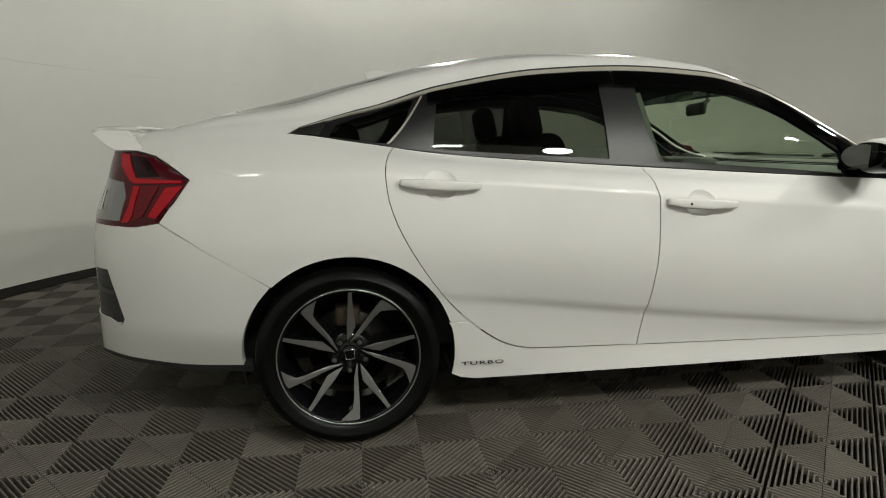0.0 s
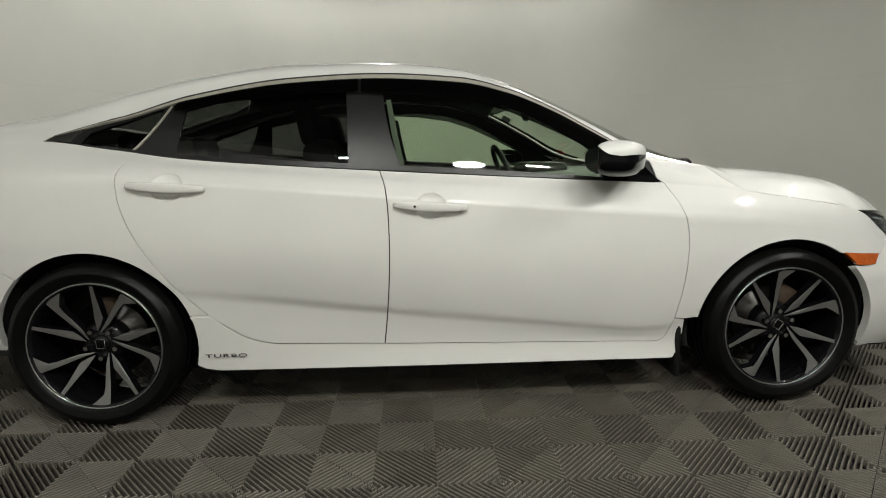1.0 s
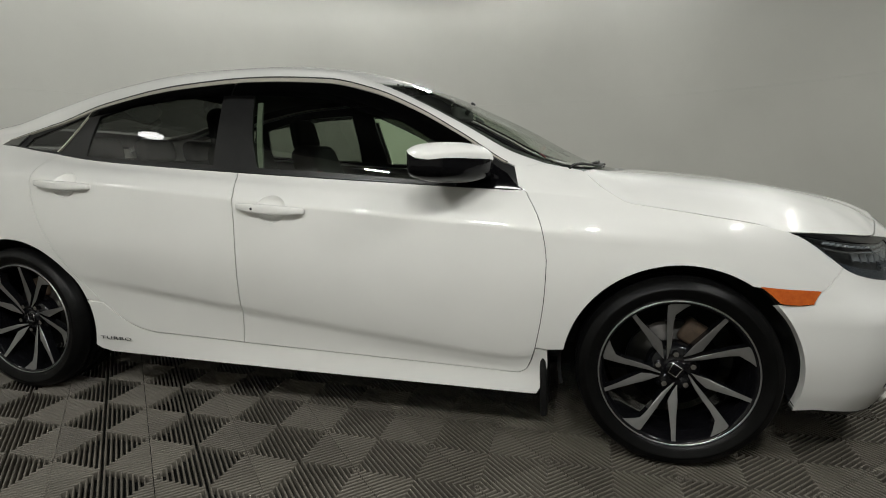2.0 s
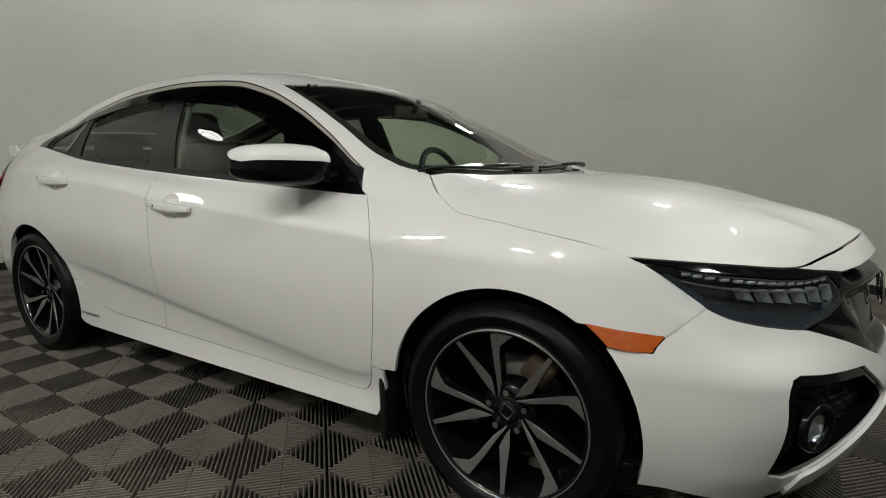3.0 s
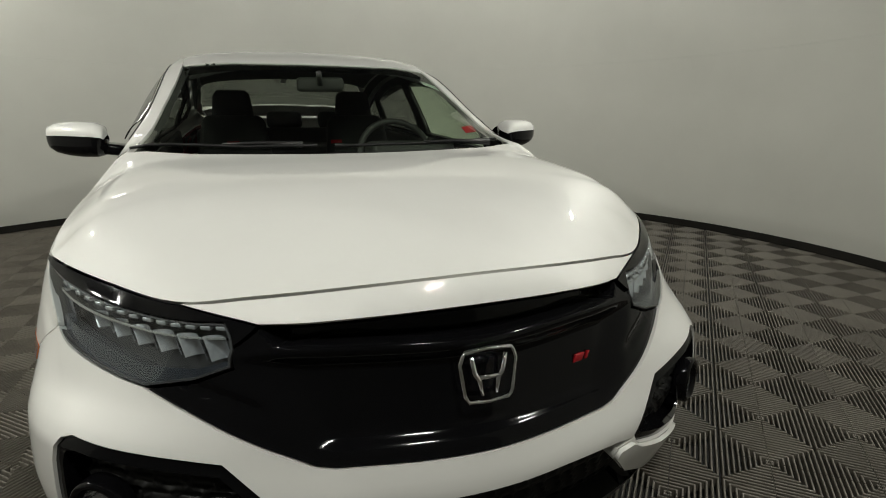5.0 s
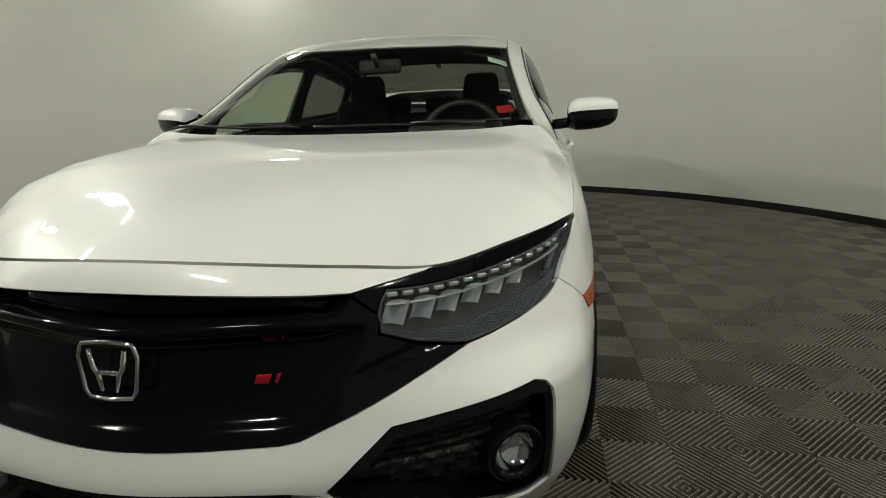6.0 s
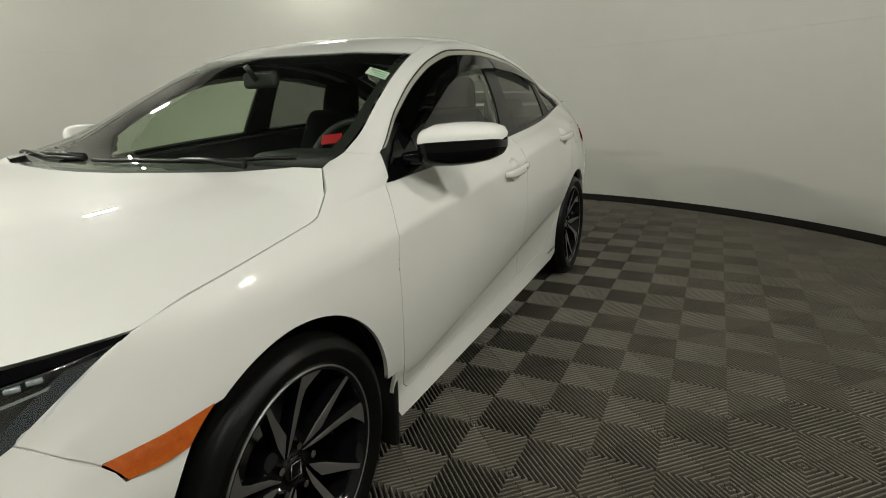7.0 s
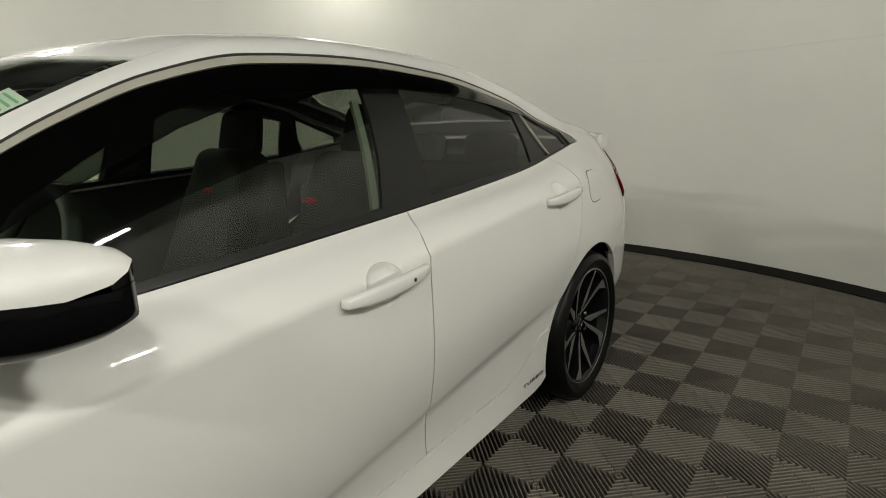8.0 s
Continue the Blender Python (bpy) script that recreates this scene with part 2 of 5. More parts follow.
def curve(xk, yk, x):
    """Smooth curve through knots, at x. yk: (knots,) for all x, or (len(x), knots), one row for each x."""
    xk, yk, x = np.asarray(xk, float), np.asarray(yk, float), np.atleast_1d(np.asarray(x, float))
    m = slopes(xk, yk)
    i = np.clip(np.searchsorted(xk, x, side="right") - 1, 0, len(xk) - 2)
    h = xk[i + 1] - xk[i]
    t = (x - xk[i]) / h
    pick = (lambda a, j: a[j]) if yk.ndim == 1 else (lambda a, j: a[np.arange(len(x)), j])
    t2, t3 = t * t, t * t * t
    return (2 * t3 - 3 * t2 + 1) * pick(yk, i) + (t3 - 2 * t2 + t) * h * pick(m, i) + (3 * t2 - 2 * t3) * pick(yk, i + 1) + (t3 - t2) * h * pick(m, i + 1)


def soft_path(points, step=0.02, close=False, sharp=()):
    """A path resampled at even steps, rounded between the points of a smooth stretch."""
    p = np.array(points, float)
    d = np.r_[0, np.cumsum(np.hypot(*np.diff(p, axis=0).T) + 1e-9)]
    n = max(2, int(d[-1] / step) + 1)
    s = np.linspace(0, d[-1], n)
    return np.stack([curve(d, p[:, 0], s), curve(d, p[:, 1], s)], 1)


def resample(poly, step):
    """A closed polygon with no side longer than step."""
    out = []
    n = len(poly)
    for i in range(n):
        a, b = np.asarray(poly[i]), np.asarray(poly[(i + 1) % n])
        k = max(1, int(math.ceil(np.hypot(*(b - a)) / step)))
        out += [a + (b - a) * j / k for j in range(k)]
    return np.array(out)


def inside(poly, pts):
    x, y = pts[:, 0], pts[:, 1]
    hit = np.zeros(len(pts), bool)
    j = len(poly) - 1
    for i in range(len(poly)):
        (xi, yi), (xj, yj) = poly[i], poly[j]
        if yi != yj:
            hit ^= ((yi > y) != (yj > y)) & (x < (xj - xi) * (y - yi) / (yj - yi) + xi)
        j = i
    return hit


def inset(poly, gap):
    """The polygon drawn in by gap on all sides."""
    p = np.asarray(poly, float)
    a, b = np.roll(p, 1, 0), np.roll(p, -1, 0)
    if np.sum(p[:, 0] * b[:, 1] - b[:, 0] * p[:, 1]) < 0:
        gap = -gap
    e1, e2 = p - a, b - p
    e1 /= np.linalg.norm(e1, axis=1)[:, None] + 1e-12
    e2 /= np.linalg.norm(e2, axis=1)[:, None] + 1e-12
    n1, n2 = np.stack([-e1[:, 1], e1[:, 0]], 1), np.stack([-e2[:, 1], e2[:, 0]], 1)
    m = n1 + n2
    m /= np.maximum((m * m).sum(1) / 2, 0.5)[:, None]
    return p + gap * m


from mathutils.geometry import delaunay_2d_cdt


def clean(poly, least=1e-4):
    out = [poly[0]]
    for p in poly[1:]:
        if np.hypot(*(p - out[-1])) > least:
            out.append(p)
    if np.hypot(*(out[0] - out[-1])) < least:
        out.pop()
    return np.array(out)


def panel(surface, outline, holes=(), step=0.025, gap=0.002, depth=0.012, offset=0.0, mirror=False, swell=None, flip=False):
    """A sheet cut from a surface along an outline in the surface's own two coordinates, with its edges folded in by depth.
    surface: a function from (n, 2) coordinates to (n, 3) places. offset: how far it stands proud of the surface."""
    loops = [clean(resample(inset(clean(np.array(outline, float)), gap), step))]
    for hole in holes:
        loops.append(clean(resample(inset(clean(np.array(hole, float)), -gap), step)))
    every = np.concatenate(loops)
    lo, hi = every.min(0), every.max(0)
    gx, gy = np.meshgrid(np.arange(lo[0] + step / 2, hi[0], step), np.arange(lo[1] + step / 2, hi[1], step))
    gx[1::2] += step / 2
    grid = np.stack([gx.ravel(), gy.ravel()], 1)
    keep = inside(loops[0], grid)
    for hole in loops[1:]:
        keep &= ~inside(hole, grid)
    grid = grid[keep]
    far = np.ones(len(grid), bool)
    for k in range(0, len(every), 50):
        far &= (np.hypot(grid[:, None, 0] - every[None, k:k + 50, 0], grid[:, None, 1] - every[None, k:k + 50, 1]) > 0.55 * step).all(1)
    grid = grid[far]
    edges, k = [], 0
    for loop in loops:
        n = len(loop)
        edges += [(k + i, k + (i + 1) % n) for i in range(n)]
        k += n
    pts = np.concatenate([every, grid])
    made = delaunay_2d_cdt([Vector(p) for p in pts], edges, [], 0, 1e-7)
    flat = np.array([tuple(v) for v in made[0]])
    tris = np.array([f for f in made[2] if len(f) == 3])
    mid = flat[tris].mean(1)
    keep = inside(loops[0], mid)
    for hole in loops[1:]:
        keep &= ~inside(hole, mid)
    tris = tris[keep]
    e = 1e-3
    place = surface(flat)
    du = surface(flat + [e, 0]) - surface(flat - [e, 0])
    dv = surface(flat + [0, e]) - surface(flat - [0, e])
    normal = np.cross(du, dv)
    normal /= np.linalg.norm(normal, axis=1)[:, None] + 1e-12
    if flip:
        normal = -normal
    rise = np.full(len(flat), offset, float)
    if swell is not None:
        rise = rise + swell(flat, place)
    place = place + normal * rise[:, None]
    # winding that agrees with the normals
    a, b, c = place[tris[:, 0]], place[tris[:, 1]], place[tris[:, 2]]
    turn = (np.cross(b - a, c - a) * normal[tris[:, 0]]).sum(1) < 0
    tris[turn] = tris[turn][:, ::-1]
    if swell is not None:
        fn = np.cross(place[tris[:, 1]] - place[tris[:, 0]], place[tris[:, 2]] - place[tris[:, 0]])
        vn = np.zeros_like(place)
        for j in range(3):
            np.add.at(vn, tris[:, j], fn)
        shade = vn / (np.linalg.norm(vn, axis=1)[:, None] + 1e-12)
    else:
        shade = normal
    verts, norms, faces = [place], [shade], [tuple(t) for t in tris]
    if depth:
        # boundary sides, from the triangles that are left
        count = {}
        for t in tris:
            for i, j in ((t[0], t[1]), (t[1], t[2]), (t[2], t[0])):
                count[(i, j)] = 1
        rim = [(i, j) for i, j in count if (j, i) not in count]
        k = len(place)
        idx = {}
        top, low, out = [], [], []
        for i, j in rim:
            way = place[j] - place[i]
            side = np.cross(way, normal[i])
            side /= np.linalg.norm(side) + 1e-12
            for q in (i, j):
                idx.setdefault(q, []).append(side)
        order = {q: n for n, q in enumerate(idx)}
        for q, sides in idx.items():
            s = np.sum(sides, 0)
            s /= np.linalg.norm(s) + 1e-12
            top.append(place[q])
            low.append(place[q] - normal[q] * depth)
            out.append(s)
        n = len(top)
        verts += [np.array(top), np.array(low)]
        norms += [np.array(out), np.array(out)]
        faces += [(k + order[j], k + order[i], k + n + order[i], k + n + order[j]) for i, j in rim]
    verts, norms = np.concatenate(verts), np.concatenate(norms)
    if mirror:
        verts, norms = verts * [1, -1, 1], norms * [1, -1, 1]
        faces = [tuple(f[::-1]) for f in faces]
    return verts, faces, norms

# ---------------------------------------------------------------- the round room
rng = random.Random(4)


def room():
    steps = 128
    ring = [(math.cos(2 * math.pi * k / steps), math.sin(2 * math.pi * k / steps)) for k in range(steps)]

    def shell(profile, a0, a1):
        count = int((a1 - a0) / 2.8) + 1
        arcs = [(math.cos(radians(a)), math.sin(radians(a))) for a in np.linspace(a0, a1, count)]
        verts = [(ROOM_X + c * r, ROOM_Y + s * r, z) for c, s in arcs for r, z in profile]
        n = len(profile)
        faces = [(k * n + i, k * n + i + 1, (k + 1) * n + i + 1, (k + 1) * n + i) for k in range(count - 1) for i in range(n - 1)]
        return verts, faces

    def sharp(ob):
        edge = ob.modifiers.new("edges", "EDGE_SPLIT")
        edge.split_angle = radians(40)

    r = ROOM_R
    # wall in two courses with a fine joint between them
    joint = 1.645
    profile = [(r, 0), (r, joint - 0.002), (r + 0.003, joint - 0.001), (r + 0.003, joint + 0.001), (r + 0.0005, joint + 0.002), (r + 0.0005, ROOM_H), (r + 0.12, ROOM_H), (r + 0.12, 0), (r, 0)]
    wall = part("wall_round", shell(profile, 13, 310), WALL)
    tagged(wall, "curved off-white painted wall of a round photo booth", "wall", kind="structure")
    sharp(wall)
    # added darker arc of unseen wall, keeps reflections in the black grille dim
    shutter = part("wall_dim_arc", shell([(r, 0), (r, ROOM_H), (r + 0.12, ROOM_H), (r + 0.12, 0), (r, 0)], -50, 13), DIM_ARC)
    tagged(shutter, "unseen darker grey arc of the booth wall, added to dim reflections in the car", "wall", kind="structure")
    sharp(shutter)
    base = part("baseboard", shell([(r - 0.001, 0.0), (r - 0.022, 0.0), (r - 0.020, 0.010), (r - 0.010, 0.018), (r - 0.008, 0.060), (r - 0.004, 0.066), (r - 0.001, 0.066)], 0, 360), BASE)
    tagged(base, "black rubber skirting along the foot of the wall", "baseboard", kind="structure")
    verts = [(ROOM_X, ROOM_Y, ROOM_H)] + [(ROOM_X + c * (r + 0.1), ROOM_Y + s * (r + 0.1), ROOM_H) for c, s in ring]
    verts += [(v[0], v[1], v[2] + 0.1) for v in verts]
    n = steps + 1
    faces = [(0, 1 + (k + 1) % steps, 1 + k) for k in range(steps)] + [(n, n + 1 + k, n + 1 + (k + 1) % steps) for k in range(steps)]
    tagged(part("ceiling", (verts, faces), CEILING, smooth=False), "plain black ceiling with lamps hung under it", "ceiling", kind="structure")
    verts = [(ROOM_X, ROOM_Y, -0.0295)] + [(ROOM_X + c * (r + 0.1), ROOM_Y + s * (r + 0.1), -0.0295) for c, s in ring]
    faces = [(0, 1 + k, 1 + (k + 1) % steps) for k in range(steps)]
    return tagged(part("floor", (verts, faces), SUBFLOOR, smooth=False), "floor of grey ribbed plastic tiles laid in a diamond pattern", "floor", kind="structure")


FLOOR = room()


def ceiling_lamps():
    first = None
    for x, y, z, watts in LAMPS:
        if first is None:
            first = thing("ceiling_lamp", "round white lamp hung under the ceiling, switched on", "lamp", "ceiling lamps", at=(x, y, z))
            v, f = lathe([(0.0, 0.0), (0.15, 0.0), (0.175, 0.004), (0.18, 0.012)], 40, "z")
            part("diffuser", (v, f), LAMP_GLOW, first, "glowing opal diffuser")
            v, f = lathe([(0.18, 0.016), (0.19, -0.006), (0.205, -0.004), (0.21, 0.02), (0.19, 0.05), (0.0, 0.055)], 40, "z")
            part("housing", (v, f), MATT_BLACK, first, "dark housing")
            part("hanger", tube([(0, 0, 0.05), (0, 0, 0.47)], 0.012, 8), MATT_BLACK, first)
        else:
            copy_thing(first, Matrix.Translation((x, y, z)))
        light = bpy.data.lights.new("lamp_light", "AREA")
        light.shape, light.size, light.energy, light.color = "DISK", 0.36, watts, (1.0, 0.975, 0.90)
        ob = new("lamp_light", light)
        ob.location = (x, y, z - 0.008)


ceiling_lamps()


def tube_fixture(m):
    first = thing("tube_lamp", "unseen slim black lamp fixture with two short white light tubes, switched on", "lamp", "tube lamps")
    for k in (-1, 1):
        part("light_tube", tube([(0.085 * k - 0.065, 0, 0), (0.085 * k + 0.065, 0, 0)], 0.016, 10), TUBE_GLOW, first, "short glowing tube")
    bm = bmesh.new()
    box(bm, (-0.17, -0.035, 0.018), (0.17, 0.035, 0.05), 0.006)
    for y in (-0.038, 0.032):
        box(bm, (-0.17, y, -0.03), (0.17, y + 0.006, 0.05), 0.002)
    part("fixture", bm, MATT_BLACK, first)
    part("hanger", tube([(0, 0, 0.04), (0, 0, 0.30)], 0.010, 6), MATT_BLACK, first)
    first.matrix_basis = m
    return first


def tube_lamps():
    first = None
    for bearing, lean, watts in TUBES:
        a = radians(bearing)
        m = pose(ROOM_X + TUBE_R * math.cos(a), ROOM_Y + TUBE_R * math.sin(a), TUBE_Z if lean > 0 else WASH_Z, 0, 0, bearing + 90) @ pose(0, 0, 0, lean)
        wide = 1.0
        # the added wash fixtures, stretched wide to spread their fill over the wall
        if lean < 0:
            wide = 4.0
            m = m @ Matrix.Diagonal((wide, 1, 1, 1))
        if first is None:
            first = tube_fixture(m)
        else:
            copy_thing(first, m)
        light = bpy.data.lights.new("tube_light", "AREA")
        light.shape, light.size, light.size_y, light.energy, light.color = "RECTANGLE", 0.30, 0.04, watts, (1.0, 0.98, 0.905)
        ob = new("tube_light", light)
        ob.matrix_basis = m @ Matrix.Translation((0, 0, -0.018))


tube_lamps()

# ---------------------------------------------------------------- the car's surfaces
# Half of the body, from the sill to the middle of the roof: at each station along the car, how far out (y) and how high (z) each line runs.
BX = [-2.08, -1.95, -1.75, -1.53, -1.30, -1.00, -0.60, -0.27, 0.05, 0.25, 0.42, 0.60, 0.80, 0.95, 1.06, 1.20, 1.40, 1.65, 1.83]
BV = [0.0, 0.09, 0.22, 0.25, 0.42, 0.63, 0.70, 0.77, 1.07, 1.17, 1.45, 1.78]
BODY_Y = [
    [0.67, 0.73, 0.78, 0.815, 0.830, 0.836, 0.840, 0.842, 0.842, 0.842, 0.842, 0.842, 0.842, 0.840, 0.832, 0.82, 0.82, 0.82, 0.80],
    [0.71, 0.768, 0.815, 0.843, 0.855, 0.842, 0.832, 0.828, 0.828, 0.828, 0.828, 0.828, 0.830, 0.834, 0.84, 0.848, 0.856, 0.85, 0.82],
    [0.733, 0.797, 0.842, 0.867, 0.872, 0.858, 0.845, 0.842, 0.840, 0.840, 0.840, 0.840, 0.839, 0.846, 0.855, 0.866, 0.872, 0.862, 0.815],
    [0.737, 0.799, 0.845, 0.870, 0.878, 0.868, 0.861, 0.859, 0.857, 0.856, 0.855, 0.853, 0.850, 0.853, 0.861, 0.870, 0.875, 0.864, 0.812],
    [0.736, 0.80, 0.846, 0.872, 0.884, 0.886, 0.888, 0.889, 0.887, 0.885, 0.883, 0.880, 0.876, 0.873, 0.872, 0.873, 0.872, 0.852, 0.795],
    [0.690, 0.742, 0.788, 0.825, 0.850, 0.865, 0.876, 0.880, 0.879, 0.878, 0.876, 0.873, 0.869, 0.866, 0.864, 0.862, 0.855, 0.828, 0.78],
    [0.640, 0.690, 0.742, 0.775, 0.792, 0.812, 0.832, 0.840, 0.842, 0.842, 0.841, 0.840, 0.838, 0.836, 0.836, 0.838, 0.837, 0.815, 0.764],
    [0.59, 0.64, 0.685, 0.705, 0.725, 0.748, 0.775, 0.787, 0.792, 0.793, 0.793, 0.792, 0.791, 0.791, 0.794, 0.803, 0.809, 0.799, 0.756],
    [0.57, 0.62, 0.648, 0.657, 0.655, 0.643, 0.632, 0.628, 0.632, 0.642, 0.658, 0.690, 0.750, 0.768, 0.772, 0.780, 0.79, 0.78, 0.75],
    [0.555, 0.60, 0.625, 0.625, 0.605, 0.585, 0.572, 0.566, 0.566, 0.574, 0.594, 0.628, 0.672, 0.700, 0.712, 0.72, 0.74, 0.74, 0.72],
    [0.30, 0.32, 0.34, 0.345, 0.335, 0.325, 0.318, 0.315, 0.315, 0.318, 0.328, 0.345, 0.368, 0.384, 0.39, 0.40, 0.41, 0.41, 0.40],
]
BODY_Z = [
    [0.34, 0.315, 0.275, 0.25, 0.225, 0.203, 0.202, 0.201, 0.20, 0.20, 0.20, 0.20, 0.199, 0.199, 0.199, 0.20, 0.205, 0.21, 0.213],
    [0.41, 0.39, 0.37, 0.35, 0.335, 0.312, 0.302, 0.294, 0.288, 0.284, 0.281, 0.277, 0.272, 0.275, 0.28, 0.29, 0.30, 0.31, 0.32],
    [0.55, 0.55, 0.55, 0.55, 0.545, 0.515, 0.467, 0.427, 0.39, 0.37, 0.352, 0.335, 0.32, 0.35, 0.37, 0.40, 0.43, 0.44, 0.44],
    [0.57, 0.575, 0.575, 0.575, 0.572, 0.548, 0.500, 0.460, 0.424, 0.402, 0.383, 0.362, 0.345, 0.375, 0.395, 0.425, 0.455, 0.46, 0.46],
    [0.70, 0.70, 0.70, 0.705, 0.71, 0.70, 0.685, 0.665, 0.645, 0.633, 0.62, 0.607, 0.595, 0.60, 0.61, 0.625, 0.635, 0.60, 0.575],
    [0.90, 0.915, 0.935, 0.950, 0.952, 0.925, 0.895, 0.868, 0.842, 0.826, 0.812, 0.798, 0.783, 0.772, 0.766, 0.758, 0.745, 0.70, 0.63],
    [0.99, 1.00, 1.01, 1.02, 1.012, 0.978, 0.948, 0.924, 0.900, 0.886, 0.874, 0.860, 0.846, 0.834, 0.826, 0.815, 0.795, 0.745, 0.655],
    [1.05, 1.065, 1.08, 1.086, 1.058, 1.018, 0.988, 0.968, 0.950, 0.939, 0.930, 0.920, 0.910, 0.900, 0.890, 0.868, 0.838, 0.789, 0.676],
    [1.075, 1.092, 1.120, 1.141, 1.170, 1.258, 1.326, 1.343, 1.327, 1.280, 1.208, 1.108, 0.992, 0.942, 0.924, 0.895, 0.86, 0.80, 0.69],
    [1.09, 1.105, 1.145, 1.178, 1.248, 1.325, 1.380, 1.389, 1.366, 1.307, 1.232, 1.140, 1.034, 0.990, 0.972, 0.93, 0.885, 0.82, 0.71],
    [1.102, 1.125, 1.185, 1.240, 1.303, 1.374, 1.421, 1.424, 1.399, 1.354, 1.296, 1.213, 1.115, 1.035, 0.99, 0.955, 0.92, 0.86, 0.75],
    [1.108, 1.132, 1.198, 1.255, 1.318, 1.386, 1.432, 1.434, 1.408, 1.367, 1.313, 1.235, 1.140, 1.058, 1.005, 0.965, 0.93, 0.87, 0.76],
]
VMID = BV[-1]
V_CREASE, V_BELT, V_CHROME, V_ROOF = BV[5], BV[7], BV[8], BV[9]


def ease(t):
    t = np.clip(t, 0, 1)
    return t * t * (3 - 2 * t)


def body(q):
    """Places on the left half: (x, v)."""
    q = np.asarray(q, float)
    x, v = q[:, 0], q[:, 1]
    ys = np.stack([curve(BX, row, x) for row in BODY_Y], 1)
    zs = np.stack([curve(BX, row, x) for row in BODY_Z], 1)
    zero = np.zeros((len(x), 1))
    # past the middle the section goes on as its own mirror
    ys = np.concatenate([ys, zero, -ys[:, -1:]], 1)
    zs = np.concatenate([zs, zs[:, -2:-1]], 1)
    vk = BV + [2 * VMID - BV[-2]]
    # the line along the doors: the side breaks there within a finger's width, and softens towards the wheels
    k = BV.index(V_CREASE)
    keen = ease((x + 1.30) / 0.35) * ease((1.55 - x) / 0.45)
    for e, j in ((0.014, k + 1), (-0.014, k - 1)):
        f = abs(e / (vk[j] - vk[k]))
        v1 = np.full(len(x), V_CREASE + e)
        extra = []
        for rows in (ys, zs):
            extra.append(curve(vk, rows, v1) * (1 - keen) + (rows[:, k] * (1 - f) + rows[:, j] * f) * keen)
        at = k + 1 if e > 0 else k
        ys, zs = np.insert(ys, at, extra[0], 1), np.insert(zs, at, extra[1], 1)
        vk = vk[:at] + [V_CREASE + e] + vk[at:]
    # the side windows: nearly flat from the belt to the bright strip, with a kink at the belt
    k = vk.index(V_BELT) + 1
    bulge = 0.014 * np.clip((zs[:, k] - zs[:, k - 1]) / 0.3, 0, 1)
    y0, y1, z0, z1 = ys[:, k - 1], ys[:, k], zs[:, k - 1], zs[:, k]
    for f in (0.80, 0.45, 0.15, 0.04):
        ys = np.insert(ys, k, y0 * (1 - f) + y1 * f + bulge * 4 * f * (1 - f), 1)
        zs = np.insert(zs, k, z0 * (1 - f) + z1 * f, 1)
        vk = vk[:k] + [V_BELT * (1 - f) + V_CHROME * f] + vk[k:]
    return np.stack([x, curve(vk, ys, v), curve(vk, zs, v)], 1)


def top(q):
    """Places over the whole width: (x, s), s the way from the middle, to the left."""
    q = np.asarray(q, float)
    p = body(np.stack([q[:, 0], VMID - np.abs(q[:, 1])], 1))
    p[:, 1] *= np.sign(q[:, 1]) + (q[:, 1] == 0)
    return p


def at_z(x, z):
    """The v at which the body's side stands at the height z."""
    vs = np.linspace(0, VMID, 240)
    p = body(np.stack([np.full(240, x), vs], 1))
    return float(np.interp(z, np.maximum.accumulate(p[:, 2]), vs))


def side(points):
    """Outline points (x, z), or (x, None, v), to (x, v)."""
    return [(p[0], p[2] if len(p) > 2 else at_z(p[0], p[1])) for p in points]


def smooth_side(points, step=0.03):
    return [tuple(p) for p in soft_path(points, step)]


def chrome_line(x0, x1, dv=0.0, step=0.04):
    """The upper edge of the side windows; behind the rear door it comes down to the belt in a point."""
    out = []
    for x in np.linspace(x0, x1, max(2, int(abs(x1 - x0) / step) + 1)):
        v = V_CHROME
        if x < -1.0:
            v = min(v, at_z(x, float(curve([-1.56, -1.53, -1.30, -1.0, -0.6], [1.088, 1.098, 1.170, 1.258, 1.326], x)[0])))
        v = max(v, V_BELT + 0.004)
        out.append((x, None, v + dv * min(1.0, max(0.12, (v - V_BELT) / 0.2))))
    return out


def along(v, x0, x1, step=0.04):
    n = max(2, int(abs(x1 - x0) / step) + 1)
    return [(x, None, v) for x in np.linspace(x0, x1, n)]


# The nose: plan lines at rising heights, from the middle out to the wheel arch.
NU = [0.0, 0.285, 0.41, 0.54, 0.71, 0.84, 0.94, 1.07]
NV = [0.17, 0.30, 0.42, 0.51, 0.60, 0.67, 0.74, 0.79]
NOSE_X = [
    [2.20, 2.16, 2.13, 2.08, 1.99, 1.90, 1.82, 1.70],
    [2.262, 2.225, 2.192, 2.142, 2.06, 1.97, 1.86, 1.69],
    [2.300, 2.258, 2.222, 2.175, 2.095, 1.992, 1.872, 1.66],
    [2.272, 2.224, 2.190, 2.147, 2.075, 1.982, 1.868, 1.62],
    [2.25, 2.20, 2.155, 2.09, 1.99, 1.90, 1.81, 1.59],
    [2.24, 2.18, 2.13, 2.06, 1.945, 1.85, 1.785, 1.73],
    [2.22, 2.165, 2.11, 2.035, 1.91, 1.78, 1.71, 1.67],
    [2.18, 2.11, 2.065, 2.003, 1.86, 1.74, 1.68, 1.651],
]
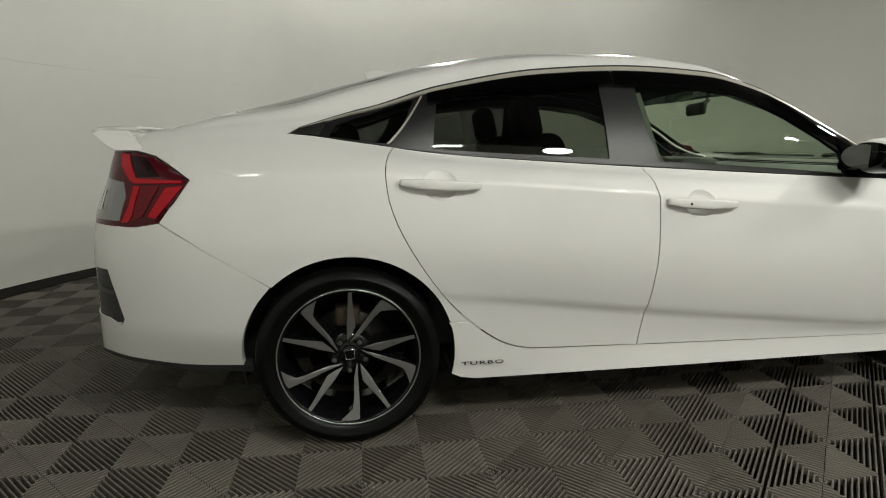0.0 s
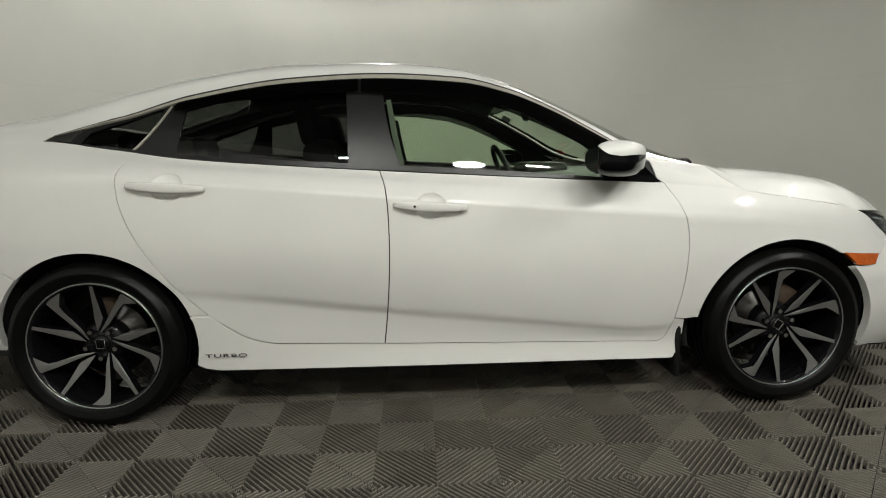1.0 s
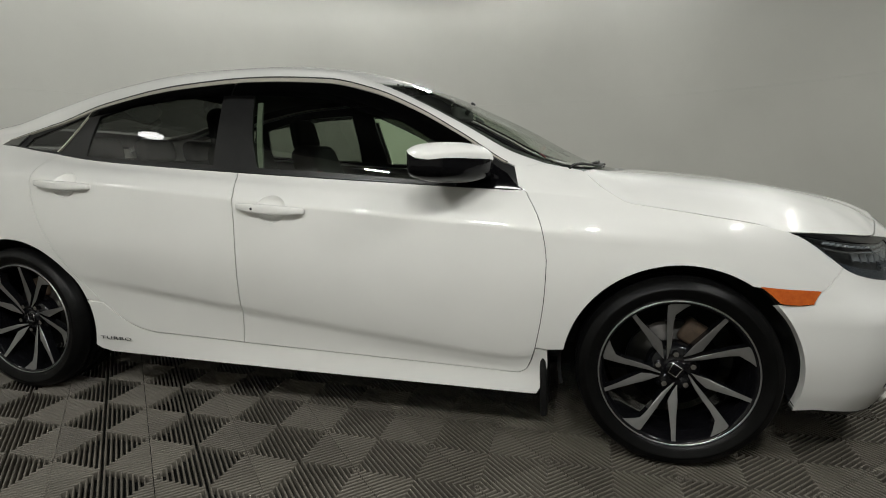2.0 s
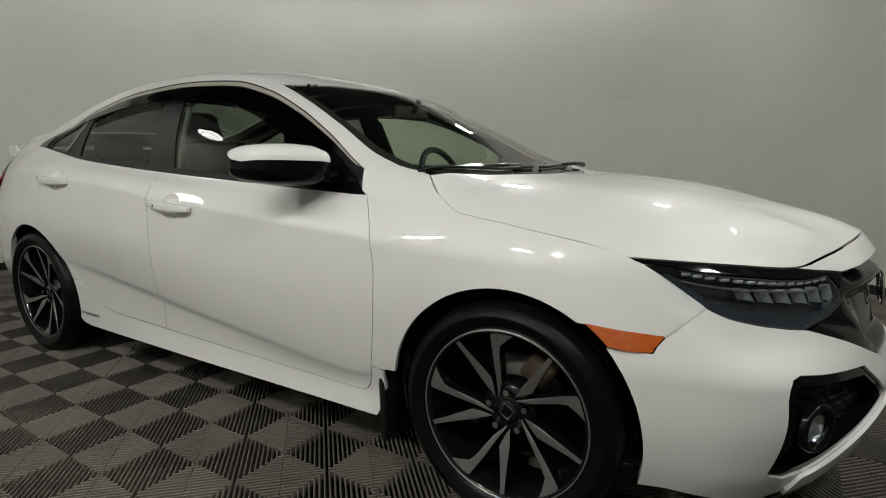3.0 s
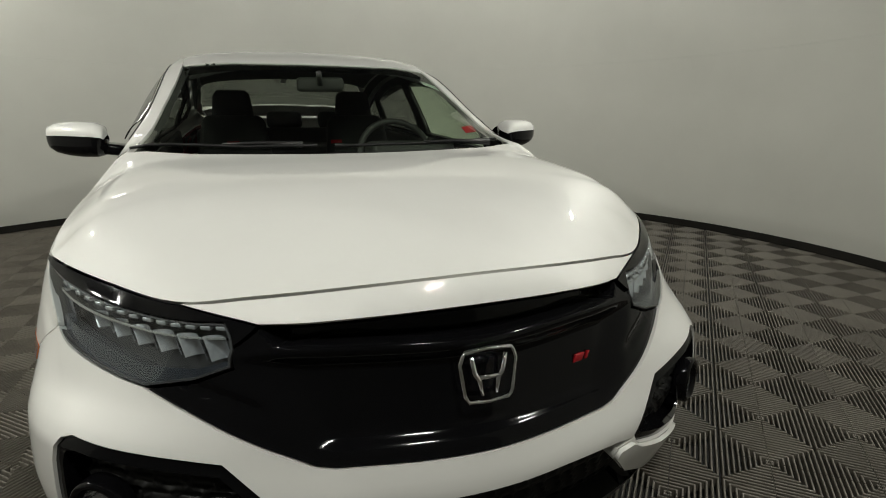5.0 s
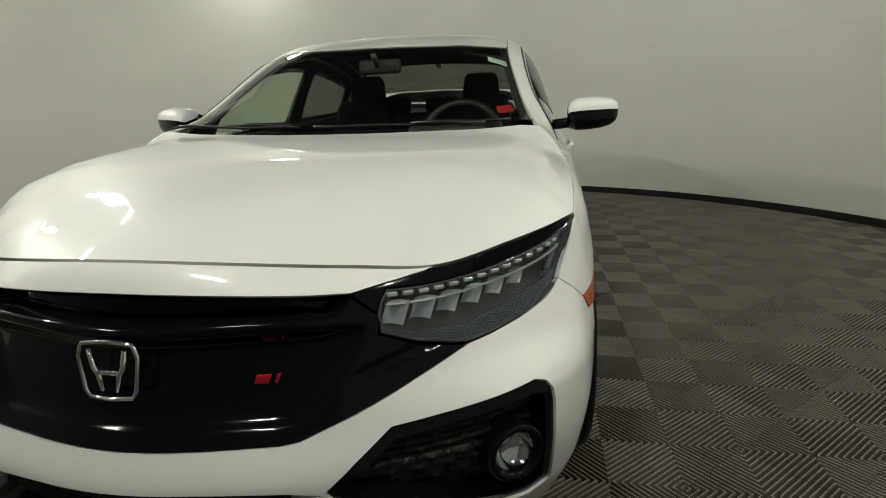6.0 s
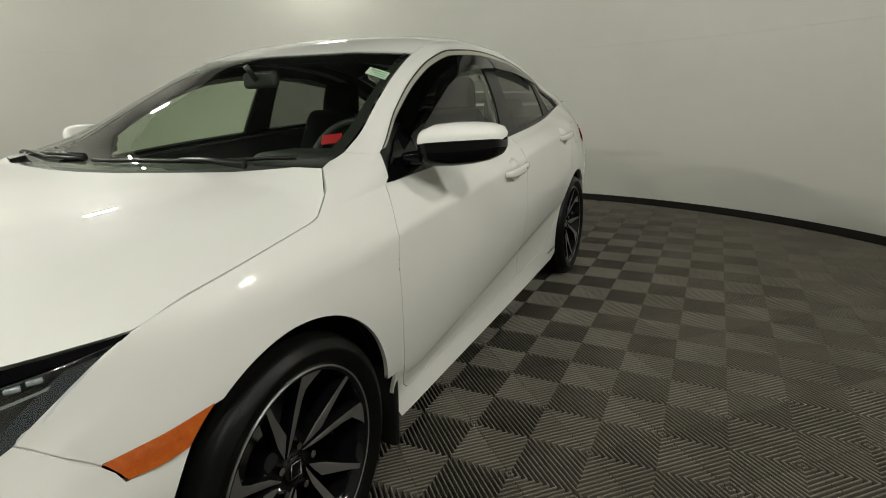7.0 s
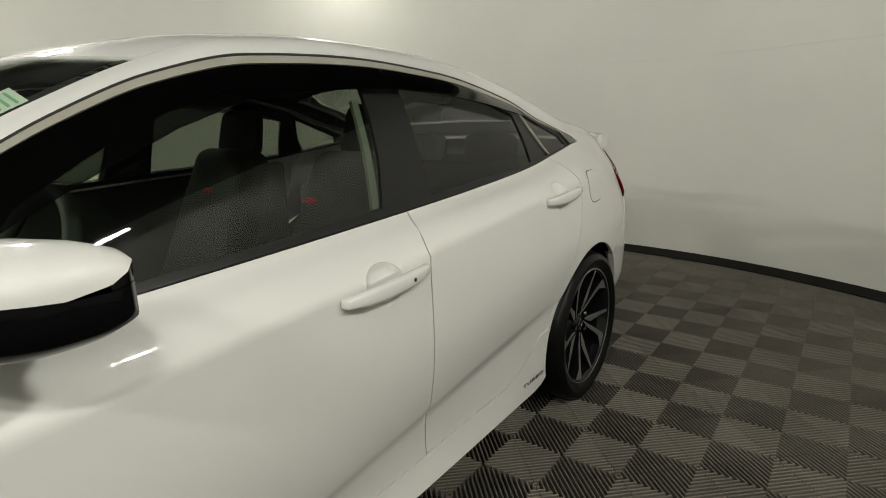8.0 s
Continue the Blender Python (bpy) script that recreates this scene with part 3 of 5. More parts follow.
NOSE_Y = [
    [0, 0.28, 0.40, 0.52, 0.66, 0.745, 0.785, 0.81],
    [0, 0.28, 0.40, 0.52, 0.66, 0.755, 0.81, 0.842],
    [0, 0.28, 0.40, 0.52, 0.665, 0.765, 0.825, 0.862],
    [0, 0.28, 0.40, 0.52, 0.67, 0.765, 0.822, 0.865],
    [0, 0.28, 0.40, 0.52, 0.655, 0.745, 0.805, 0.85],
    [0, 0.28, 0.40, 0.52, 0.655, 0.745, 0.785, 0.82],
    [0, 0.28, 0.385, 0.505, 0.655, 0.75, 0.785, 0.80],
    [0, 0.28, 0.39, 0.517, 0.66, 0.752, 0.787, 0.80],
]
NOSE_Z = [
    [0.17, 0.17, 0.172, 0.175, 0.18, 0.19, 0.20, 0.205],
    [0.30] * 8,
    [0.42] * 8,
    [0.51] * 8,
    [0.60] * 8,
    [0.675, 0.675, 0.67, 0.665, 0.66, 0.665, 0.67, 0.665],
    [0.75, 0.735, 0.726, 0.718, 0.735, 0.757, 0.772, 0.778],
    [0.80, 0.777, 0.764, 0.75, 0.767, 0.780, 0.786, 0.788],
]


def patch(uk, vk, xs, ys, zs):
    """A surface over the whole width from plan lines of one half."""
    full = [-u for u in uk[:0:-1]] + uk

    def both(rows, sign):
        return [[sign * a for a in row[:0:-1]] + list(row) for row in rows]

    X, Y, Z = both(xs, 1), both(ys, -1), both(zs, 1)

    def place(q):
        q = np.asarray(q, float)
        out = []
        for rows in (X, Y, Z):
            level = np.stack([curve(full, row, q[:, 0]) for row in rows], 1)
            out.append(curve(vk, level, q[:, 1]))
        return np.stack(out, 1)

    return place


def finder(surface, u0, u1, v0, v1, axes):
    """From two of a place's coordinates back to the surface's own."""
    n, m = 160, 90
    uu, vv = np.meshgrid(np.linspace(u0, u1, n), np.linspace(v0, v1, m))
    q = np.stack([uu.ravel(), vv.ravel()], 1)
    p = surface(q)[:, axes]

    def find(a, b):
        k = int(np.argmin((p[:, 0] - a) ** 2 + (p[:, 1] - b) ** 2))
        w = q[k].copy()
        for _ in range(6):
            f = surface(w[None])[0][axes] - (a, b)
            e = 1e-4
            j = np.stack([(surface((w + [e, 0])[None])[0][axes] - surface(w[None])[0][axes]) / e, (surface((w + [0, e])[None])[0][axes] - surface(w[None])[0][axes]) / e], 1)
            if abs(np.linalg.det(j)) < 1e-6:
                break
            w = np.clip(w - np.clip(np.linalg.solve(j, f), -0.05, 0.05), (u0, v0), (u1, v1))
        return tuple(w)

    return find


nose = patch(NU, NV, NOSE_X, NOSE_Y, NOSE_Z)
nose_yz = finder(nose, 0.0, 0.95, NV[0], NV[-1], [1, 2])
nose_xz = finder(nose, 0.6, NU[-1], NV[0], NV[-1], [0, 2])

# The tail, in the same way.
TU = [0.0, 0.30, 0.55, 0.72, 0.88, 1.06, 1.30]
TV = [0.26, 0.45, 0.65, 0.80, 0.93, 1.04, 1.10]
TAIL_X = [
    [-2.36, -2.335, -2.28, -2.20, -2.08, -1.90, -1.60],
    [-2.37, -2.34, -2.265, -2.17, -2.045, -1.87, -1.57],
    [-2.37, -2.34, -2.26, -2.17, -2.03, -1.86, -1.55],
    [-2.31, -2.29, -2.24, -2.16, -2.03, -1.86, -1.55],
    [-2.24, -2.23, -2.19, -2.13, -2.02, -1.86, -1.55],
    [-2.20, -2.19, -2.16, -2.10, -2.01, -1.87, -1.58],
    [-2.12, -2.12, -2.10, -2.06, -1.99, -1.88, -1.70],
]
TAIL_Y = [
    [0, 0.30, 0.52, 0.63, 0.71, 0.765, 0.80],
    [0, 0.30, 0.55, 0.67, 0.755, 0.82, 0.86],
    [0, 0.30, 0.55, 0.675, 0.765, 0.83, 0.872],
    [0, 0.30, 0.54, 0.66, 0.75, 0.815, 0.862],
    [0, 0.30, 0.53, 0.64, 0.71, 0.765, 0.822],
    [0, 0.30, 0.51, 0.59, 0.635, 0.67, 0.715],
    [0, 0.30, 0.49, 0.56, 0.595, 0.61, 0.64],
]
TAIL_Z = [[0.27, 0.275, 0.29, 0.305, 0.30, 0.285, 0.265]] + [[z] * 7 for z in TV[1:]]
tail = patch(TU, TV, TAIL_X, TAIL_Y, TAIL_Z)
tail_xz = finder(tail, 0.35, TU[-1], TV[0], TV[-1], [0, 2])

# The bonnet: height over the plan.
HX = [0.98, 1.20, 1.40, 1.65, 1.85, 2.003, 2.10, 2.20]
HE = [0.70, 0.80, 0.81, 0.80, 0.665, 0.517, 0.34, 0.20]
HF = [0.0, 0.25, 0.45, 0.60, 0.72, 0.86, 1.0]
HOOD_MID = [1.00, 0.965, 0.950, 0.925, 0.890, 0.860, 0.833, 0.79]
HOOD_EDGE = [0.972, 0.868, 0.837, 0.788, 0.768, 0.750, 0.772, 0.775]
# how much of the drop from the middle to the edge is done at each share of the width
HOOD_DROP = [0.0, 0.008, 0.025, 0.06, 0.13, 0.34, 1.0]
# towards the nose it falls away earlier
NOSE_DROP = [0.0, 0.012, 0.055, 0.135, 0.30, 0.60, 1.0]
FULL = [1.0, 1.0, 1.0, 0.75, 0.3, 0.0, 0.0, 0.0]
HOOD_Z = [[m - (d * w + n * (1 - w)) * (m - e) for m, e, w in zip(HOOD_MID, HOOD_EDGE, FULL)] for d, n in zip(HOOD_DROP, NOSE_DROP)]


def hood_height(q):
    x, y = q[:, 0], q[:, 1]
    e = curve(HX, HE, x)
    f = np.clip(np.abs(y) / np.maximum(e, 0.05), 0, 1.12)
    zs = np.stack([curve(HX, row, x) for row in HOOD_Z], 1)
    zs = np.concatenate([zs[:, 1:2], zs], 1)
    return curve([-HF[1]] + HF, zs, f)


# where the bonnet meets the wings, and the strip over the grille
WING_LINE = [(1.03, V_ROOF - 0.012), (1.10, V_CHROME), (1.165, V_BELT + 0.03), (1.192, V_BELT)] + [(x, V_BELT) for x in np.linspace(1.25, 1.65, 12)]
WING_LINE = body(np.array(WING_LINE))
FRONT_LINE = nose(np.stack([np.linspace(0, NU[-1], 40), np.full(40, NV[-1])], 1))


def hood(q):
    """The bonnet, drawn to those two lines at its edges."""
    q = np.asarray(q, float)
    x, y = q[:, 0], np.abs(q[:, 1])
    z = hood_height(q)
    ye, ze = np.interp(x, WING_LINE[:, 0], WING_LINE[:, 1]), np.interp(x, WING_LINE[:, 0], WING_LINE[:, 2])
    d = hood_height(np.stack([x, ye], 1)) - ze
    z = z - d * ease((y / ye - 0.55) / 0.45) * (1 - ease((x - 1.55) / 0.12))
    xe, zf = np.interp(y, FRONT_LINE[:, 1], FRONT_LINE[:, 0]), np.interp(y, FRONT_LINE[:, 1], FRONT_LINE[:, 2])
    d = hood_height(np.stack([xe, y], 1)) - zf
    z = z - d * ease((x - xe + 0.30) / 0.30) * ease((x - 1.45) / 0.2)
    return np.stack([x, q[:, 1], z], 1)

# ---------------------------------------------------------------- the car
CAR = thing("car", "pearl white four-door sports sedan with black trim, parked on the tiles", "car")
ARCH_R, AXLE_F, AXLE_R, HUB_Z = 0.367, 1.35, -1.345, 0.318


def arc(cx, a0, a1, n=26, r=ARCH_R, cz=HUB_Z):
    return [(cx + r * math.cos(radians(a)), cz + r * math.sin(radians(a))) for a in np.linspace(a0, a1, n)]


DOOR_FRONT = [(0.838, 0.9115), (0.885, 0.84), (0.913, 0.76), (0.924, 0.675), (0.921, 0.58), (0.911, 0.48), (0.893, 0.375)]
DOOR_FRONT_LOW = [(0.893, 0.375), (0.876, 0.315), (0.860, 0.285), (0.835, 0.272)]
B_SEAM = [(-0.268, 0.968), (-0.245, 0.90), (-0.236, 0.80), (-0.234, 0.68), (-0.240, 0.54), (-0.250, 0.42), (-0.264, 0.293)]
FLAP = (-1.365, 0.918)
REAR_EDGE = [(-1.175, 1.041), (-1.205, 1.0), (-1.212, 0.95), (-1.205, 0.88), (-1.185, 0.81), (-1.156, 0.744), (-1.105, 0.655), (-1.045, 0.565), (-0.985, 0.490), (-0.92, 0.426), (-0.855, 0.375), (-0.79, 0.335), (-0.74, 0.318), (-0.69, 0.308)]


def side_panels(mirror):
    """Doors, wing, rear quarter, sill and the glass of one side."""
    def sheet(name, outline, mat, parent, label="", **k):
        k.setdefault("mirror", mirror)
        k.setdefault("flip", True)
        return part(name, panel(body, outline, **k), mat, parent, label)

    seam_b = side(smooth_side(B_SEAM))
    front = side(smooth_side(DOOR_FRONT)) + side(smooth_side(DOOR_FRONT_LOW, 0.012))
    rear = side(smooth_side(REAR_EDGE))
    low_f = [(x, at_z(x, z)) for x, z in zip(np.linspace(0.80, -0.24, 20), np.linspace(0.2715, 0.2925, 20))]
    low_r = [(x, at_z(x, z)) for x, z in zip(np.linspace(-0.29, -0.66, 10), np.linspace(0.2945, 0.306, 10))]
    belt_f = side(along(V_BELT, 0.80, -0.24))
    belt_r = side(along(V_BELT, -0.29, -1.15))
    def cup(x, z):
        return [(x + 0.058 * math.cos(a), at_z(x + 0.058 * math.cos(a), z + 0.048 * math.sin(a))) for a in np.linspace(0, 2 * math.pi, 32, endpoint=False)]

    GRIP_F, GRIP_R = (-0.078, 0.836), (-1.030, 0.916)
    door = sheet("front_door", front + low_f + seam_b[::-1] + belt_f[::-1], PAINT, CAR, "white front door", holes=(cup(*GRIP_F),), gap=0.002)
    rdoor = sheet("rear_door", seam_b + low_r + rear[::-1] + belt_r[::-1], PAINT, CAR, "white rear door", holes=(cup(*GRIP_R),))
    # rear quarter with the roof rail and windscreen pillar
    arch_r = side([p for p in arc(AXLE_R, 18, 130, 40)])
    quarter = [p for p in rear if p[1] >= at_z(-0.92, 0.426) - 1e-6]
    outline = quarter[::-1]
    outline += side(along(V_BELT, -1.21, -1.50)) + [(-1.535, V_BELT + 0.012)] + side(chrome_line(-1.51, 0.76))
    outline += [(0.80, V_CHROME), (0.90, V_ROOF - 0.004)]
    outline += side(along(V_ROOF, 0.86, -1.95))
    outline += [(-2.02, V_ROOF - 0.02), (-2.065, V_CHROME - 0.06)] + side([(-2.062, 1.036), (-2.03, 1.028), (-1.975, 1.015), (-1.92, 0.985), (-1.88, 0.960), (-1.848, 0.938)]) + [ (-1.90, at_z(-1.90, 0.87)), (-1.95, at_z(-1.95, 0.80))]
    outline += side([(-1.85, 0.742), (-1.753, 0.682), (-1.66, 0.625)])
    outline += side([p for p in arc(AXLE_R, 133, 18, 44)])
    sheet("rear_quarter", outline, PAINT, CAR, "white rear quarter, roof rail and windscreen pillar", gap=0.001)
    # front wing
    wing_edge = [p for p in front if p[1] >= at_z(0.893, 0.375) - 1e-6]
    outline = wing_edge + side([(0.935, 0.37)]) + side(arc(AXLE_F, 171, 57, 44))
    outline += side([(1.60, 0.622), (1.70, 0.614), (1.752, 0.612), (1.79, 0.645), (1.826, 0.676)])
    outline += [(1.80, V_BELT - 0.002), (1.74, V_BELT), (1.651, V_BELT)] + side(along(V_BELT, 1.60, 1.22))
    outline += [(1.192, V_BELT), (1.165, V_BELT + 0.03), (1.10, V_CHROME + 0.0), (1.03, V_ROOF - 0.012), (0.98, V_ROOF), (0.90, V_ROOF - 0.004), (0.80, V_CHROME), (0.818, V_BELT + 0.06)]
    sheet("front_wing", outline, PAINT, CAR, "white front wing", gap=0.0004)
    # white filler behind the joint of wing and bumper
    joint = [(1.752, 0.611), (1.79, 0.645), (1.826, 0.676)]
    strip = side([(x - 0.012, z + 0.012) for x, z in joint]) + side([(min(x + 0.004, 1.829), z - 0.012) for x, z in joint[::-1]])
    sheet("joint_filler", strip, PAINT, CAR, offset=-0.004, depth=0.0, gap=0.0, step=0.012)
    # and behind the joint of quarter and sill
    strip = side([(-0.975, 0.365), (-0.984, 0.40), (-0.994, 0.442), (-0.92, 0.468), (-0.85, 0.42), (-0.90, 0.38)])
    sheet("joint_filler", strip, PAINT, CAR, offset=-0.004, depth=0.0, gap=0.0, step=0.015)
    # sill
    outline = side([(-0.955, 0.213), (-0.90, 0.204), (-0.5, 0.2025), (0.0, 0.2005), (0.5, 0.2005), (0.90, 0.2)]) + side([(0.93, 0.25), (0.937, 0.31), (0.935, 0.366), (0.893, 0.372)])
    outline += [p for p in front if p[1] < at_z(0.893, 0.375)] + low_f + low_r + [p for p in rear[::-1] if p[1] < at_z(-0.92, 0.426)]
    outline += side([(-0.92, 0.424), (-1.0, 0.43)]) + side(arc(AXLE_R, 14, -14, 8))
    sheet("side_skirt", outline, PAINT, CAR, "white sill skirt with small lettering")
    # black frame round the side windows
    dlo = side(along(V_BELT, 0.835, -1.50)) + [(-1.53, V_BELT + 0.008)] + side(chrome_line(-1.51, 0.76)) + [(0.80, V_CHROME)]
    g_front = side([(0.60, None, V_BELT + 0.018), (0.2, None, V_BELT + 0.018), (-0.188, None, V_BELT + 0.018), (-0.225, 1.10), (-0.245, 1.20), (-0.252, 1.278), (-0.10, 1.285), (0.10, 1.262), (0.25, 1.215), (0.40, 1.145), (0.53, 1.07), (0.60, 1.02)])
    g_rear = side([(-0.388, None, V_BELT + 0.018), (-0.7, None, V_BELT + 0.018), (-1.035, None, V_BELT + 0.018), (-1.028, 1.10), (-1.012, 1.205), (-0.85, 1.248), (-0.65, 1.278), (-0.398, 1.288), (-0.392, 1.15)])
    g_fixed = side([(-1.185, None, V_BELT + 0.018), (-1.29, None, V_BELT + 0.016), (-1.40, None, V_BELT + 0.016), (-1.37, 1.122), (-1.30, 1.148), (-1.20, 1.180), (-1.098, 1.212), (-1.140, 1.12)])
    frame_ob = sheet("window_frame", dlo, PILLAR, CAR, "black window surround and door pillars", holes=(g_front, g_rear, g_fixed), offset=-0.006, gap=0.001, step=0.03)
    sheet("window_glass", g_front, FRONT_GLASS, door, "lightly tinted front window", offset=-0.010, gap=-0.004, depth=0)
    sheet("window_glass", g_rear, PRIVACY_GLASS, rdoor, "dark privacy glass", offset=-0.010, gap=-0.004, depth=0)
    sheet("quarter_glass", g_fixed, PRIVACY_GLASS, CAR, "dark fixed quarter pane", offset=-0.009, gap=-0.004, depth=0)
    # belt moulding and bright trim over the windows
    strip = side(along(V_BELT + 0.001, 0.60, -1.49)) + side(along(V_BELT + 0.017, -1.47, 0.60))
    sheet("belt_moulding", strip, PILLAR, CAR, "black belt moulding", offset=0.003, gap=0.0, depth=0.012)
    bright = side(chrome_line(0.775, -1.50, -0.004)) + side(chrome_line(-1.485, 0.765, -0.019))
    sheet("window_trim", bright, TRIM, CAR, "bright strip over the side windows", offset=0.002, gap=0.0, depth=0.008)
    seal = side(chrome_line(0.775, -1.50, 0.003)) + side(chrome_line(-1.485, 0.765, -0.004))
    sheet("window_seal", seal, MATT_BLACK, CAR, "thin black seal over the bright strip", offset=0.003, gap=0.0, depth=0.008)
    tri = [(-1.53, V_BELT + 0.008)] + side(chrome_line(-1.50, -1.40, -0.016)) + [(-1.435, V_BELT + 0.016)]
    sheet("corner_trim", tri, DARK_SATIN, CAR, "grey corner trim behind the quarter pane", offset=0.001, gap=0.0, depth=0.006)
    # division bar of the rear door window
    bar = side([(-1.063, 1.224), (-1.070, 1.221), (-1.198, None, V_BELT + 0.02), (-1.189, None, V_BELT + 0.02)])
    sheet("division_bar", bar, TRIM, rdoor, "bright edge of the rear door frame", offset=0.001, gap=0.0, depth=0.008)
    # smoked rain visors
    low = lambda x: np.interp(x, [-1.06, -0.85, -0.6, -0.35, -0.1, 0.1, 0.25, 0.40, 0.55, 0.66], [1.188, 1.222, 1.252, 1.264, 1.252, 1.225, 1.175, 1.108, 1.035, 0.985])

    def bow(flat, place):
        t = np.clip((V_CHROME - 0.023 - flat[:, 1]) / 0.085, 0, 1)
        return 0.004 + 0.020 * np.sqrt(t)

    for x0, x1, owner in ((0.64, -0.338, door), (-0.350, -1.045, rdoor)):
        xs = np.linspace(x0, x1, 26)
        shape = side([(x, None, V_CHROME - 0.022) for x in xs]) + side([(x, low(x)) for x in xs[::-1]])
        sheet("rain_visor", shape, VISOR, owner, "smoked rain visor", offset=0.0, gap=0.0, depth=0.004, swell=bow)
    # pale trim inside the door pillar
    inner = side([(-0.172, None, V_BELT + 0.02), (-0.196, None, V_BELT + 0.02), (-0.222, 1.12), (-0.242, 1.25), (-0.222, 1.25), (-0.200, 1.12)])
    sheet("pillar_trim", inner, LINING, CAR, "pale inner trim of the door pillar", offset=-0.022, gap=0.0, depth=0.01)
    # mirror foot, a black triangle at the front of the window
    foot = side([(0.60, None, V_BELT + 0.003), (0.835, None, V_BELT + 0.003), (0.78, 0.965), (0.70, 1.02), (0.60, 1.075)])
    sheet("mirror_foot", foot, GLOSS_BLACK, CAR, "black triangle in front of the side window", offset=0.002, gap=0.002, depth=0.01)
    # door handles: dished cup and grip
    s = -1 if mirror else 1
    for (x, z), owner in ((GRIP_F, door), (GRIP_R, rdoor)):
        v = at_z(x, z)
        p = body(np.array([[x, v]]))[0]
        sink = lambda flat, place, cx=x, cz=z: -0.020 * np.clip(1 - ((place[:, 0] - cx) / 0.060) ** 2 - ((place[:, 2] - cz) / 0.050) ** 2, 0, 1) ** 0.6
        sheet("handle_cup", cup(x, z), PAINT, owner, "", gap=-0.002, depth=0.0, step=0.008, swell=sink)
        bm = bmesh.new()
        for lo, hi in ((-0.138, -0.085), (-0.085, -0.03), (-0.03, 0.03), (0.03, 0.085), (0.085, 0.138)):
            box(bm, (lo, -0.011, -0.017), (hi, 0.012, 0.019))
        bmesh.ops.remove_doubles(bm, verts=bm.verts, dist=1e-5)
        bmesh.ops.delete(bm, geom=[g for g in bm.faces if abs(g.normal.x) > 0.9 and abs(g.calc_center_median().x) < 0.13], context="FACES")
        bmesh.ops.bevel(bm, geom=list(bm.edges), offset=0.0085, segments=3, affect="EDGES", profile=0.5)
        for w in bm.verts:
            r = abs(w.co.x) / 0.138
            w.co.y -= 0.016 * r ** 3 - 0.004
            w.co.z = w.co.z * (1.0 - 0.42 * r ** 2.5) + 0.003 * r ** 2
        grip = part("handle_grip", bm, PAINT, owner, "white pull handle")
        grip.matrix_basis = pose(p[0], s * (p[1] + 0.020), p[2], 0, 0, 0) @ Matrix.Rotation(radians(3.2), 4, "Y") @ (Matrix.Diagonal((1, -1, 1, 1)) if mirror else Matrix())
        if owner is door:
            bm = bmesh.new()
            bmesh.ops.create_cone(bm, cap_ends=True, segments=14, radius1=0.005, radius2=0.005, depth=0.006, matrix=Matrix.Rotation(radians(90), 4, "X"))
            key = part("key_button", bm, MATT_BLACK, owner)
            key.location = (x - 0.06, s * (p[1] + 0.032), z + 0.004)
    if not mirror:
        cx, cz = FLAP
        ring = [(cx + 0.066 * math.copysign(abs(math.cos(a)) ** 0.5, math.cos(a)), cz + 0.060 * math.copysign(abs(math.sin(a)) ** 0.5, math.sin(a))) for a in np.linspace(0, 2 * math.pi, 40, endpoint=False)]
        sheet("flap_joint", side(ring), MATT_BLACK, CAR, "dark joint round the fuel flap", offset=0.0006, gap=-0.003, depth=0.0)
        sheet("fuel_flap", side(ring), PAINT, CAR, "white fuel flap", offset=0.0016, gap=0.0, depth=0.004)
    # side marker in the wing's edge
    mark = side([(1.565, 0.628), (1.66, 0.620), (1.752, 0.612)]) + side([(1.727, 0.572), (1.68, 0.570), (1.628, 0.574), (1.595, 0.605)])
    sheet("side_marker", mark, AMBER, CAR, "amber side marker lamp", offset=0.001, gap=0.002, depth=0.015)
    # lettering on the sill
    text = bpy.data.curves.new("sill_lettering", "FONT")
    text.body, text.size, text.extrude, text.align_x, text.align_y = "TURBO", 0.036, 0.0006, "CENTER", "CENTER"
    text.space_character, text.offset = 1.16, 0.0003
    letters = new("sill_lettering", text)
    letters.parent = CAR
    letters["label"] = "small dark capital lettering"
    text.materials.append(LETTER)
    p = body(np.array([[-0.873, at_z(-0.873, 0.268)]]))[0]
    n = body(np.array([[-0.873, at_z(-0.873, 0.285)]]))[0] - body(np.array([[-0.873, at_z(-0.873, 0.25)]]))[0]
    lean = math.degrees(math.atan2(n[1], n[2]))
    letters.matrix_basis = pose(p[0], s * (p[1] + 0.0065), p[2]) @ pose(0, 0, 0, 0, 0, 180 if not mirror else 0) @ pose(0, 0, 0, 90 - lean, 0, 0) @ Matrix.Diagonal((1.22, 0.52, 1, 1))


side_panels(False)
side_panels(True)

# ---- roof, windscreen, rear window, boot
S_ROOF = VMID - V_ROOF


def mirrored(half):
    """A closed outline over the full width from the left half, listed from the front middle round to the rear middle."""
    return half + [(x, -s) for x, s in half[::-1] if abs(s) > 1e-6]


